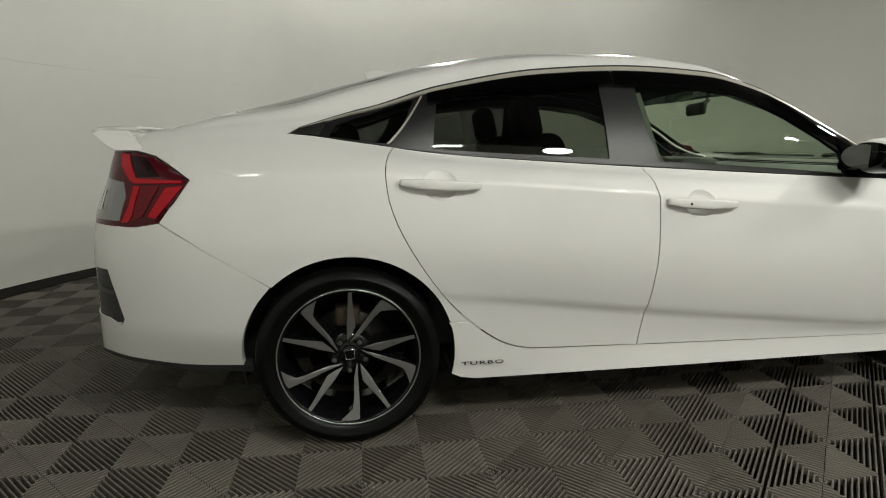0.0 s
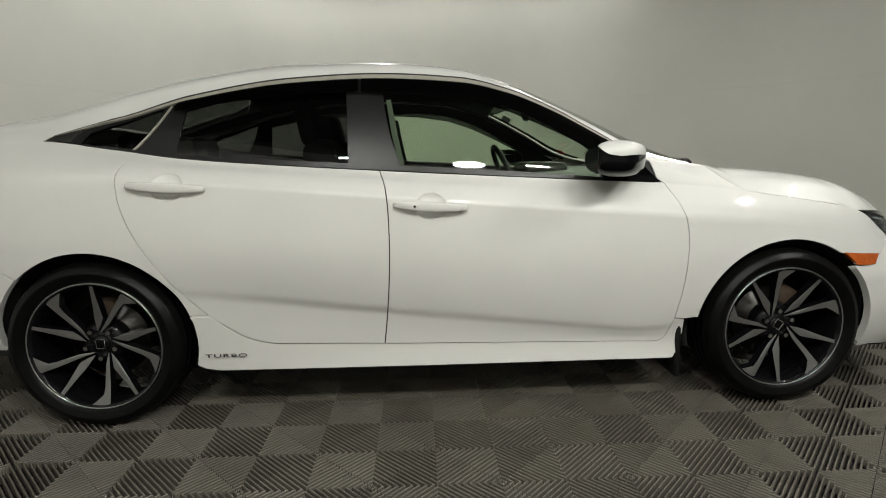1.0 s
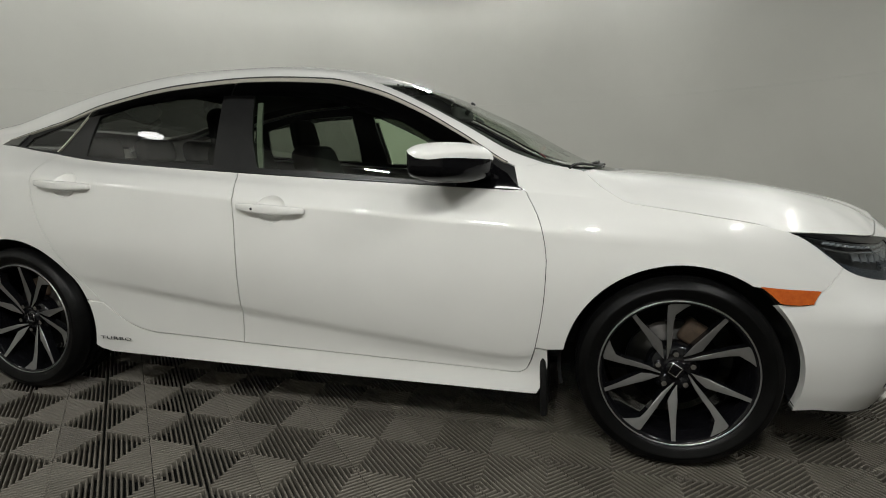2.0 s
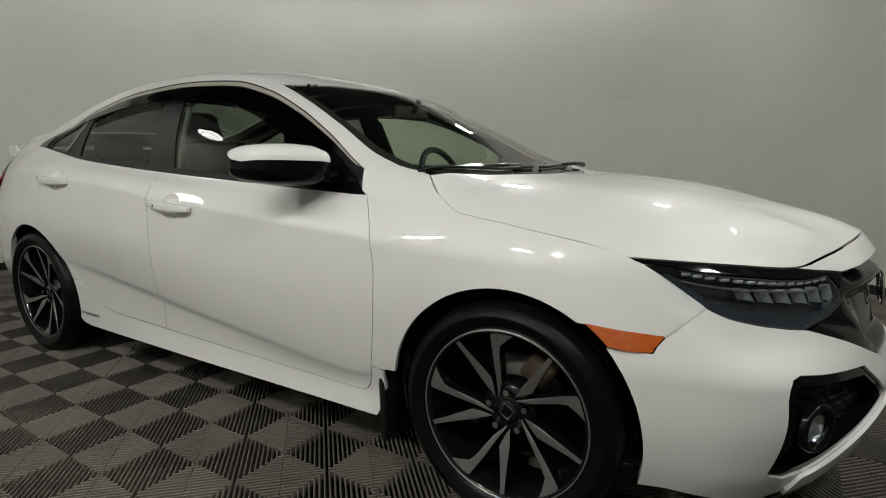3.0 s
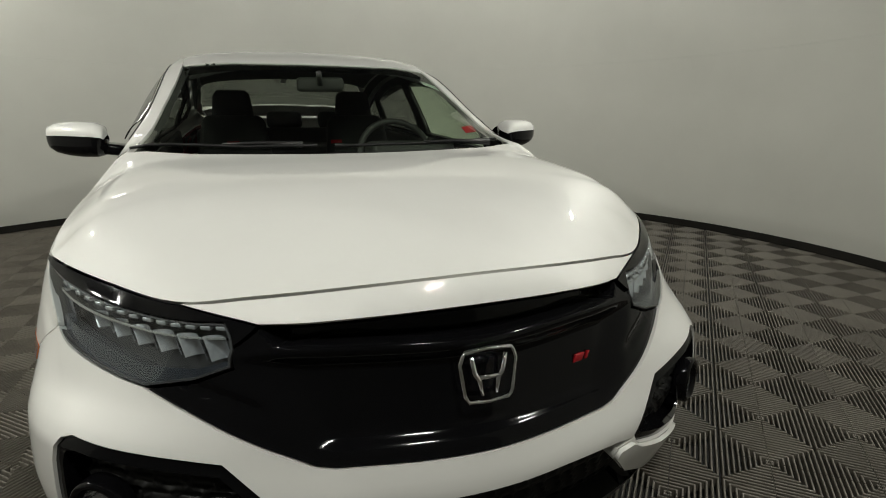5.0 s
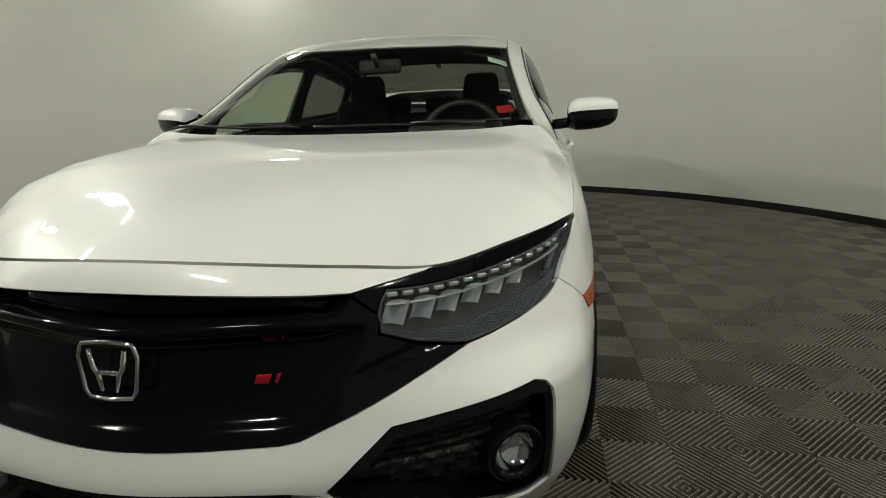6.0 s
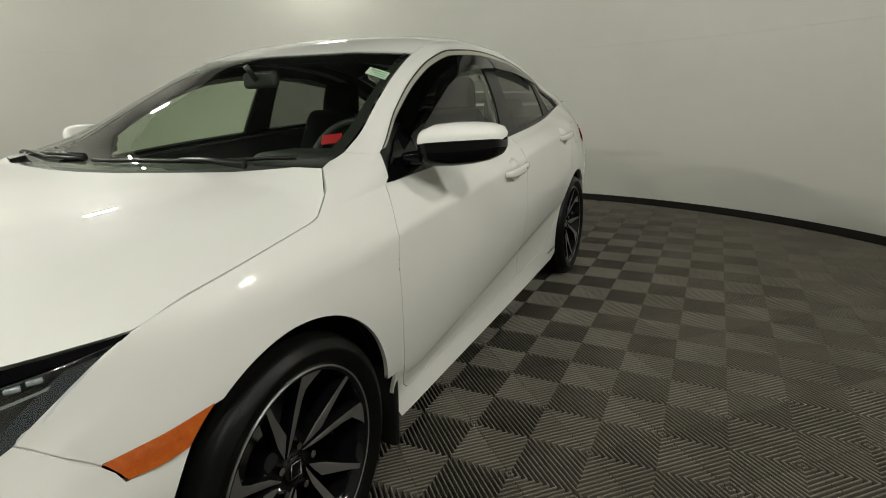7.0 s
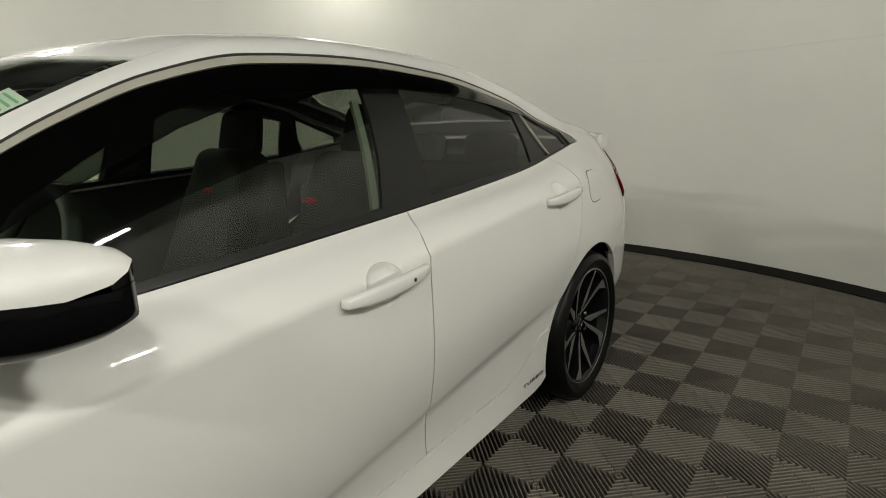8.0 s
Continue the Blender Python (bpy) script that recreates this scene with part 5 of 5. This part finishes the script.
    # panel between the lamps
    back = [(u, v) for u, v in [(-0.6, 0.80), (0.6, 0.80), (0.6, 1.04), (0.55, 1.095), (-0.55, 1.095), (-0.6, 1.04)]]
    tail_part("boot_face", back, PAINT, CAR, "white rear face of the boot lid", depth=0.02)
    # raised spoiler: a thin blade on two leaning end plates
    verts, faces = [], []
    n = 29
    prof = [(-2.262, 0.004), (-2.245, 0.012), (-2.18, 0.016), (-2.115, 0.012), (-2.100, 0.004), (-2.115, -0.003), (-2.18, -0.002), (-2.25, -0.004)]
    for k in range(n):
        t = -1 + 2 * k / (n - 1)
        for x, z in prof:
            verts.append((x - 0.06 + 0.13 * abs(t) ** 2.4, 0.60 * t, 1.118 - 0.030 * abs(t) ** 2.5 + z))
    m = len(prof)
    for k in range(n - 1):
        for i in range(m):
            faces.append((k * m + i, k * m + (i + 1) % m, (k + 1) * m + (i + 1) % m, (k + 1) * m + i))
    faces += [tuple(range(m)), tuple((n - 1) * m + i for i in range(m))[::-1]]
    wing = part("spoiler", (verts, faces), PAINT, CAR, "white boot spoiler on leaning end plates")
    for s in (1, -1):
        plate = [(-2.192, 1.093), (-2.170, 1.102), (-2.08, 1.101), (-2.045, 1.060), (-2.027, 1.040), (-2.034, 1.032), (-2.115, 1.034), (-2.145, 1.050)]
        bm = bmesh.new()
        rows = []
        for dy, shrink in ((0.0, 1.0), (0.010, 1.0), (0.016, 0.97)):
            rows.append([bm.verts.new((-2.13 + (x + 2.13) * shrink, s * (0.590 + dy + 0.25 * (1.10 - z)), 1.07 + (z - 1.07) * shrink)) for x, z in plate])
        for a, b in zip(rows, rows[1:]):
            for i in range(len(plate)):
                j = (i + 1) % len(plate)
                bm.faces.new((a[i], a[j], b[j], b[i]))
        bm.faces.new(rows[0])
        bm.faces.new(rows[-1])
        bmesh.ops.recalc_face_normals(bm, faces=bm.faces)
        part("end_plate", bm, PAINT, wing, smooth=False)
    # low quarter filler between side skin and lamps is closed by the inner shell


tail_panels()

# ---- door mirrors


def door_mirror(s):
    # white cap over a black lower shell, shaped from rings along y
    def shell(rings, low, high):
        verts, faces = [], []
        n = 24
        for y, cx, cz, rx, rz in rings:
            for k in range(n):
                a = low + (high - low) * k / (n - 1)
                c, d = math.cos(a), math.sin(a)
                verts.append((cx + max(rx * math.copysign(abs(c) ** 0.75, c), -0.85 * rx), s * y, cz + rz * math.copysign(abs(d) ** (0.75 if d > 0 else 0.5), d)))
        for i in range(len(rings) - 1):
            for k in range(n - 1):
                q = (i * n + k, i * n + k + 1, (i + 1) * n + k + 1, (i + 1) * n + k)
                faces.append(q if s > 0 else q[::-1])
        faces.append(tuple(range(n)) if s < 0 else tuple(range(n))[::-1])
        faces.append(tuple((len(rings) - 1) * n + k for k in range(n)) if s > 0 else tuple((len(rings) - 1) * n + k for k in range(n))[::-1])
        return verts, faces

    rings = [(y, cx + 0.014, cz, rx * 0.95, rz) for y, cx, cz, rx, rz in [(0.835, 0.655, 1.000, 0.050, 0.030), (0.842, 0.645, 1.002, 0.085, 0.052), (0.87, 0.625, 1.004, 0.100, 0.062), (0.92, 0.600, 1.006, 0.100, 0.064), (0.97, 0.573, 1.008, 0.094, 0.061), (1.010, 0.552, 1.010, 0.084, 0.054), (1.034, 0.540, 1.012, 0.070, 0.042), (1.043, 0.534, 1.013, 0.050, 0.026), (1.045, 0.532, 1.013, 0.025, 0.012)]]
    cap = [(y, cx, cz + 0.18 * rz, rx, rz * 0.82) for y, cx, cz, rx, rz in rings]
    body_ob = part("door_mirror", shell(cap, 0, 0.80 * math.pi), PAINT, CAR, "door mirror with white cap and black lower shell")
    back = [(y, cx, cz + 0.18 * rz, rx * 0.985, rz * 0.81) for y, cx, cz, rx, rz in rings]
    part("rear_shell", shell(back, 0.74 * math.pi, math.pi), GLOSS_BLACK, body_ob, "black rear shell")
    low = [(y, cx, cz + 0.18 * rz - 0.001, rx * 0.985, rz * 1.22) for y, cx, cz, rx, rz in rings]
    part("lower_shell", shell(low, -math.pi, 0), GLOSS_BLACK, body_ob, "black lower shell")
    bm = bmesh.new()
    box(bm, (0.56, 0.775, 0.945), (0.73, 0.90, 0.985), 0.014, 3)
    for q in bm.verts:
        if q.co.y > 0.85:
            q.co.z += 0.01
            q.co.x = 0.62 + (q.co.x - 0.645) * 0.7
    for q in bm.verts:
        q.co.y *= s
    if s < 0:
        bmesh.ops.reverse_faces(bm, faces=bm.faces)
    part("mirror_arm", bm, GLOSS_BLACK, body_ob, "black mirror arm")
    verts = [(0.515 + 0.012 * math.cos(a), s * (0.925 + 0.072 * math.cos(a)), 1.002 + 0.044 * math.sin(a)) for a in np.linspace(0, 2 * math.pi, 32, endpoint=False)]
    part("mirror_pane", (verts, [tuple(range(32)) if s < 0 else tuple(range(32))[::-1]]), MIRROR, body_ob, "mirror glass", smooth=False)


door_mirror(1)
door_mirror(-1)

# ---- wheels


def wheel():
    """A wheel about the y axis, its face to +y."""
    w = new("wheel")
    w.parent = CAR
    w["label"] = "black and machined alloy wheel with low tyre"
    tyre_prof = [(0.244, -0.096), (0.249, -0.106), (0.263, -0.1165), (0.288, -0.120), (0.308, -0.112), (0.3165, -0.098), (0.3205, -0.075)]
    tread = []
    for k in range(4):
        y = -0.062 + 0.0413 * k
        tread += [(0.322, y - 0.012), (0.322, y + 0.012), (0.315, y + 0.014), (0.315, y + 0.027)]
    tyre_prof = tyre_prof + tread[:-2] + [(r, -y) for r, y in tyre_prof[:7][::-1]]
    # raised ring on the side wall
    i = len(tyre_prof) - 4
    tyre_prof[i:i + 1] = [(0.291, 0.1195), (0.289, 0.1215), (0.283, 0.1218), (0.281, 0.1205)]
    part("tyre", lathe(tyre_prof, 96), RUBBER, w, "low-profile black tyre")
    rim = [(0.245, 0.100), (0.2465, 0.104), (0.243, 0.107), (0.237, 0.105), (0.233, 0.094), (0.226, 0.080), (0.222, 0.0), (0.215, -0.09), (0.235, -0.105)]
    part("rim_barrel", lathe(rim, 96), [RIM_BLACK], w, "gloss black rim barrel")
    part("rim_edge", lathe([(0.2485, 0.1030), (0.2478, 0.1085), (0.2450, 0.1095), (0.2430, 0.1075)], 96), MACHINED, w, "machined rim edge")

    def spoke(outline, lift):
        """A flat-faced spoke from an outline in (radius, angle in degrees)."""
        pts = [(r * math.sin(radians(a)), r * math.cos(radians(a)), r) for r, a in outline]
        face = [Vector((x, lift(r), z)) for x, z, r in pts]
        low = [Vector((p.x * 0.99, p.y - 0.035, p.z * 0.99)) for p in face]
        mid = [p - Vector((0, 0.0025, 0)) for p in face]
        c = sum(face, Vector()) / len(face)
        inner = [p + (c - p) * 0.02 for p in face]
        n = len(face)
        verts = inner + mid + low
        faces = [tuple(range(n))[::-1]]
        for i in range(n):
            j = (i + 1) % n
            faces.append((i, j, n + j, n + i))
            faces.append((n + i, n + j, 2 * n + j, 2 * n + i))
        return verts, faces, n

    lift = lambda r: 0.060 + 0.042 * (r / 0.24) ** 1.3
    # from each of five places on the hub: one spoke that swings round to a broad foot, and one kite that tapers outwards
    swing = [(0.17, -1), (0.18, 8), (0.35, 30), (0.52, 33.5), (0.68, 35), (0.80, 37), (0.90, 44), (0.975, 49), (0.976, 42), (0.97, 35), (0.945, 31), (0.80, 29.5), (0.64, 27.5), (0.35, 20)]
    kite = [(0.20, -6), (0.30, 9), (0.43, 15), (0.62, 9.5), (0.80, 6.6), (0.972, 5.6), (0.972, 2.4), (0.80, 1.9), (0.62, 0.8), (0.42, -2.5)]
    for k in range(5):
        for outline in (swing, kite):
            v, f, n = spoke([(r * 0.247, -a + 72 * k) for r, a in outline], lift)
            bm = bmesh.new()
            vs = [bm.verts.new(p) for p in v]
            for i, g in enumerate(f):
                face = bm.faces.new([vs[q] for q in g])
                face.material_index = 0 if i == 0 else 1
            bmesh.ops.recalc_face_normals(bm, faces=bm.faces)
            part("spoke", bm, [MACHINED, RIM_BLACK], w, smooth=False)
    part("hub", lathe([(0.0, 0.066), (0.028, 0.066), (0.031, 0.062), (0.033, 0.055), (0.048, 0.060), (0.078, 0.052), (0.086, 0.03), (0.086, 0.0)], 48), RIM_BLACK, w, "gloss black hub")
    bm = bmesh.new()
    box(bm, (-0.018, 0.066, -0.018), (0.018, 0.069, 0.018), 0.002)
    part("centre_cap", bm, GLOSS_BLACK, w)
    v, f = tube([(0.0175 * c, 0.0695, 0.0175 * d) for c, d in ((-1, 1), (1, 1), (0.85, -1), (-0.85, -1))], 0.0022, 6, True)
    part("cap_badge", (v, f), CHROME, w, "chrome cap badge")
    for k in range(5):
        a = radians(72 * k + 32)
        bm = bmesh.new()
        bmesh.ops.create_cone(bm, cap_ends=True, segments=6, radius1=0.0105, radius2=0.0095, depth=0.028, matrix=Matrix.Translation((0.057 * math.sin(a), 0.062, 0.057 * math.cos(a))) @ Matrix.Rotation(radians(-90), 4, "X"))
        part("wheel_nut", bm, CHROME, w, smooth=False)
    part("brake_disc", lathe([(0.06, 0.012), (0.075, 0.012), (0.078, -0.004), (0.150, -0.004), (0.152, -0.008), (0.152, -0.022), (0.06, -0.022)], 64), STEEL, w, "steel brake disc")
    bm = bmesh.new()
    box(bm, (-0.045, -0.045, 0.085), (0.045, 0.012, 0.165), 0.012, 2)
    cal = part("brake_caliper", bm, RUST, w, "dull brake caliper")
    return w


def all_wheels():
    first = wheel()
    y = 0.752
    first.matrix_basis = pose(AXLE_F, y, 0.322, 0, 171, 0)
    spots = [(-1.35, y, 0.0, 130), (1.35, -y, 180.0, -31), (-1.35, -y, 180.0, 2)]
    for x, yy, turn, spin in spots:
        copy_thing(first, pose(x, yy, 0.322, 0, 0, turn) @ Matrix.Rotation(radians(spin), 4, "Y"))


all_wheels()

# ---- under and inside


def liners():
    for cx in (AXLE_F, AXLE_R):
        for s in (1, -1):
            # half drum round the wheel, closed to the inside
            verts, faces = [], []
            n = 24
            for k in range(n):
                a = radians(-14 + 208 * k / (n - 1))
                for y, r in ((0.79 + 0.055 * max(0.0, math.sin(a)), 0.372), (0.78 + 0.055 * max(0.0, math.sin(a)), 0.385), (0.60, 0.385), (0.585, 0.0)):
                    verts.append((cx + r * math.cos(a), s * y, HUB_Z + r * math.sin(a)))
            for k in range(n - 1):
                for i in range(3):
                    q = (k * 4 + i, k * 4 + i + 1, (k + 1) * 4 + i + 1, (k + 1) * 4 + i)
                    faces.append(q)
            part("wheel_liner", (verts, faces), DARK, CAR, "black wheel arch liner")
        for s in (1, -1):
            if cx == AXLE_F:
                bm = bmesh.new()
                box(bm, (0.905, 0.655, 0.115), (0.930, 0.842, 0.40), 0.010, 2)
                for q in bm.verts:
                    q.co.x -= 0.05 * (0.40 - q.co.z) * -0.6
                    q.co.y *= s
                if s < 0:
                    bmesh.ops.reverse_faces(bm, faces=bm.faces)
                part("mud_flap", bm, MESH_BLACK, CAR, "black mud flap")


def shell_inside():
    # floor pan and engine bay mass, kept clear of the wheels
    bm = bmesh.new()
    box(bm, (-1.72, -0.55, 0.20), (2.0, 0.57, 0.30), 0.03)
    box(bm, (-2.12, -0.50, 0.31), (-1.70, 0.50, 0.40), 0.03)
    box(bm, (-0.93, -0.775, 0.205), (0.90, 0.775, 0.30), 0.02)
    box(bm, (1.0, -0.57, 0.30), (1.95, 0.57, 0.70), 0.05)
    box(bm, (-2.05, -0.56, 0.30), (-1.0, 0.56, 0.90), 0.04)
    box(bm, (-1.0, -0.60, 0.30), (1.05, 0.60, 0.42), 0.02)
    part("underbody", bm, DARK, CAR, "dark underbody")
    # door cards
    for s in (1, -1):
        bm = bmesh.new()
        box(bm, (-1.05, 0.70, 0.30), (0.98, 0.735, 0.955), 0.02)
        for q in bm.verts:
            if q.co.z > 0.6:
                q.co.z += -0.055 * (q.co.x - 0.0) - 0.01
            q.co.y *= s
        if s < 0:
            bmesh.ops.reverse_faces(bm, faces=bm.faces)
        part("door_card", bm, CABIN, CAR, "dark inner door trim")
    part("headlining", panel(top, [(0.35, S_ROOF - 0.03), (-1.05, S_ROOF - 0.03), (-1.05, -S_ROOF + 0.03), (0.35, -S_ROOF + 0.03)], offset=-0.035, depth=0.0, step=0.06), LINING, CAR, "grey roof lining")
    for s in (1, -1):
        rail = [(x, s * (S_ROOF - 0.01)) for x in np.linspace(0.88, -1.6, 24)] + [(x, s * (S_ROOF + 0.07)) for x in np.linspace(-1.5, 0.74, 24)]
        part("inner_rail", panel(top, rail, offset=-0.025, depth=0.0, step=0.05), CABIN, CAR, "dark inner roof rail and pillar")
    # dashboard
    bm = bmesh.new()
    box(bm, (0.50, -0.70, 0.62), (1.06, 0.70, 0.92), 0.07, 3)
    for q in bm.verts:
        if q.co.z > 0.8:
            q.co.z += 0.05 * (q.co.x - 0.5)
    dash = part("dashboard", bm, CABIN, CAR, "dark dashboard")
    bm = bmesh.new()
    box(bm, (0.50, 0.18, 0.90), (0.75, 0.56, 0.975), 0.035, 3)
    part("instrument_hood", bm, CABIN, dash, "instrument hood")
    # steering wheel
    ring = [(0.0, 0.183 * math.cos(a), 0.178 * math.sin(a)) for a in np.linspace(0, 2 * math.pi, 48, endpoint=False)]
    v, f = tube(ring, 0.016, 10, True)
    pieces = [(v, f)]
    for a in (0, 180, 270):
        d = (0.0, math.cos(radians(a)), math.sin(radians(a)))
        pieces.append(tube([(0.02, d[1] * 0.03, d[2] * 0.03), (0.0, d[1] * 0.175, d[2] * 0.175)], [0.03, 0.014], 8))
    bm = bmesh.new()
    steer = part("steering_wheel", joined(pieces), CABIN, CAR, "black steering wheel")
    steer.matrix_basis = pose(0.42, 0.37, 0.90, 0, -24, 0)
    bm = bmesh.new()
    box(bm, (-0.03, -0.065, -0.055), (0.03, 0.065, 0.055), 0.03, 3)
    part("wheel_pad", bm, CABIN, steer)
    # tag hanging by the wheel
    bm = bmesh.new()
    box(bm, (-0.002, -0.031, -0.020), (0.002, 0.031, 0.020), 0.0015)
    tag = part("paper_tag", bm, RED_TAG, dash, "red paper tag on the dashboard")
    tag.matrix_basis = pose(0.812, 0.590, 1.030, 8, -50, 12)


def seat(y, mark_y):
    s = new("front_seat")
    s.parent = CAR
    s["label"] = "dark fabric front seat"
    bm = bmesh.new()
    box(bm, (-0.38, -0.25, 0.38), (0.14, 0.25, 0.56), 0.06, 3)
    part("cushion", bm, FABRIC, s)
    bm = bmesh.new()
    box(bm, (-0.07, -0.24, 0.0), (0.07, 0.24, 0.62), 0.055, 4)
    for q in bm.verts:
        q.co.y *= 1 - 0.30 * max(0, (q.co.z - 0.35) / 0.27)
        q.co.x += 0.05 * (abs(q.co.y) / 0.24) ** 2
    back = part("backrest", bm, FABRIC, s)
    back.matrix_basis = pose(-0.36, 0, 0.50, 0, -20, 0)
    bm = bmesh.new()
    box(bm, (-0.045, -0.125, 0.0), (0.045, 0.125, 0.19), 0.045, 4)
    for q in bm.verts:
        q.co.y *= 1 - 0.18 * q.co.z / 0.19
    rest = part("headrest", bm, FABRIC, s)
    rest.matrix_basis = pose(-0.570, 0, 1.062, 0, -12, 0)
    bm = bmesh.new()
    box(bm, (-0.004, -0.035, -0.012), (0.004, 0.035, 0.012), 0.003)
    mark = part("seat_mark", bm, RED_TRIM, s, "small red stitched mark")
    mark.matrix_basis = pose(-0.424, mark_y, 0.935, 0, -20, 0)
    s.location.y = y
    return s


def cabin():
    liners()
    shell_inside()
    seat(0.37, -0.145)
    seat(-0.37, -0.014)
    bm = bmesh.new()
    box(bm, (-1.10, -0.62, 0.38), (-0.62, 0.62, 0.56), 0.06, 3)
    bench = part("rear_bench", bm, FABRIC, CAR, "dark rear bench seat")
    bm = bmesh.new()
    box(bm, (-0.08, -0.62, 0.0), (0.08, 0.62, 0.56), 0.06, 3)
    back = part("bench_back", bm, FABRIC, bench)
    back.matrix_basis = pose(-1.08, 0, 0.48, 0, -22, 0)
    for y in (-0.38, 0.0, 0.38):
        bm = bmesh.new()
        box(bm, (-0.045, -0.13, 0.0), (0.045, 0.13, 0.13), 0.04, 3)
        rest = part("rear_headrest", bm, FABRIC, bench)
        rest.matrix_basis = pose(-1.32, y, 1.00, 0, -10, 0)
    bm = bmesh.new()
    box(bm, (-1.85, -0.62, 0.90), (-1.28, 0.62, 1.0), 0.02)
    part("parcel_shelf", bm, CABIN, CAR, "dark rear shelf")
    # inside mirror
    bm = bmesh.new()
    box(bm, (-0.018, -0.105, -0.032), (0.018, 0.105, 0.032), 0.017, 3)
    inside_mirror = part("inside_mirror", bm, CABIN, CAR, "black inside mirror on the windscreen")
    inside_mirror.matrix_basis = pose(0.457, 0.005, 1.228, 0, 0, -13)
    part("mirror_stalk", tube([(0.02, 0, 0.0), (0.06, 0, 0.05)], 0.012, 8), CABIN, inside_mirror)
    # stickers behind the glass
    spot = top(np.array([[0.45, VMID - V_ROOF - 0.05]]))[0]
    shape = [(0.425, S_ROOF - 0.025), (0.425, S_ROOF - 0.115), (0.475, S_ROOF - 0.115), (0.475, S_ROOF - 0.025)]
    tag = part("screen_sticker", panel(top, shape, offset=-0.0048, depth=0.0, gap=0.0), STICKER, CAR, "pale green printed sticker behind the windscreen")
    for k in range(3):
        x = 0.436 + 0.013 * k
        part("print_bar", panel(top, [(x, S_ROOF - 0.035), (x, S_ROOF - 0.10 + 0.01 * k), (x + 0.005, S_ROOF - 0.10 + 0.01 * k), (x + 0.005, S_ROOF - 0.035)], offset=-0.0042, depth=0.0, gap=0.0), STICKER_GREEN, tag)
    # wipers
    for y0, y1 in ((0.52, -0.05), (-0.10, -0.62)):
        p = [top(np.array([[np.interp(abs(y), [0, 0.3, 0.6], [1.135, 1.09, 0.985]), y]]))[0] for y in np.linspace(y0, y1, 9)]
        blade = part("wiper", tube([(a[0] + 0.002, a[1], a[2] + 0.004) for a in p], 0.0055, 6), MESH_BLACK, CAR, "black wiper at rest")
        q = p[4]
        part("wiper_arm", tube([(q[0], q[1], q[2] + 0.009), (q[0] + 0.02, q[1] + 0.13, q[2] + 0.012), (q[0] + 0.02, q[1] + 0.26, q[2] + 0.004)], [0.005, 0.007, 0.012], 8), MESH_BLACK, blade)


cabin()

# ---------------------------------------------------------------- floor tiles
CELL, TURN, GRID_X, GRID_Y = 0.20646, -0.013, -0.069, -0.083
TILE_A = CELL * math.sqrt(2)


def tile_mesh(quarters=(0, 1, 2, 3)):
    """One tile: quarters of ribs that run from the rim towards the diagonals, over a dark web."""
    verts, faces = [], []
    ribs = 18
    pitch = TILE_A / ribs
    half = TILE_A / 2
    w = pitch * 0.19
    for quarter in quarters:
        c, s = ((1, 0), (0, 1), (-1, 0), (0, -1))[quarter]
        for k in range(ribs):
            m = -half + (k + 0.5) * pitch
            r1 = half - 0.0012
            out = []
            for dm, z in ((-w - 0.0006, -0.029), (-w, -0.0022), (-w * 0.45, 0.0), (w * 0.45, 0.0), (w, -0.0022), (w + 0.0006, -0.029)):
                t = m + dm
                out.append((abs(t), t, z))
            n = len(verts)
            for r0, t, z in out:
                verts += [(c * r1 - s * t, s * r1 + c * t, z), (c * r0 - s * t, s * r0 + c * t, z)]
            for i in range(5):
                faces.append((n + 2 * i, n + 2 * i + 1, n + 2 * i + 3, n + 2 * i + 2))
            faces.append((n + 10, n + 8, n + 6, n + 4, n + 2, n))
    return verts, faces


def lay_tiles():
    """Two fields of tiles that meet under the car, the one shifted by half a tile against the other."""
    whole = tile_mesh()
    me = bpy.data.meshes.new("tile")
    me.from_pydata(whole[0], [], whole[1])
    me.materials.append(TILE)
    a = math.radians(45) + TURN
    c, s = math.cos(TURN), math.sin(TURN)
    spots, halves = [], []
    for i in range(-22, 23):
        for j in range(-22, 23):
            left, right = (i + j) % 2 == 1, (i + j) % 2 == 0
            if not ((left and j >= 0) or (right and j <= 0)):
                continue
            x, y = GRID_X + CELL * (c * i - s * j), GRID_Y + CELL * (s * i + c * j)
            if math.hypot(x - ROOM_X, y - ROOM_Y) > ROOM_R + 0.12:
                continue
            if j == 0:
                halves.append((x, y, (0, 1) if left else (2, 3)))
            else:
                spots.append((x, y))
    # tiles in the ring beside the car come first; those under it and at the wall are joined
    near = sorted(spots, key=lambda p: abs(math.hypot(max(abs(p[0]) - 1.2, 0), p[1]) - 1.25))[:296]
    chosen = set(near)
    for x, y in near:
        ob = new("tile", me)
        ob.parent = FLOOR
        ob.matrix_basis = pose(x, y, 0, 0, 0, math.degrees(a) + 90 * rng.randrange(4))
    c, s = math.cos(a), math.sin(a)
    allv, allf, n = [], [], 0
    for x, y, (verts, faces) in [(x, y, whole) for x, y in spots if (x, y) not in chosen] + [(x, y, tile_mesh(q)) for x, y, q in halves]:
        base = np.array(verts)
        allv.append(np.stack([base[:, 0] * c - base[:, 1] * s + x, base[:, 0] * s + base[:, 1] * c + y, base[:, 2]], 1))
        allf += [tuple(i + n for i in f) for f in faces]
        n += len(verts)
    ob = part("far_tiles", (np.concatenate(allv), allf), TILE, FLOOR, smooth=False)
    tagged(ob, "grey ribbed floor tiles under the car and by the wall", kind="stuff")


lay_tiles()
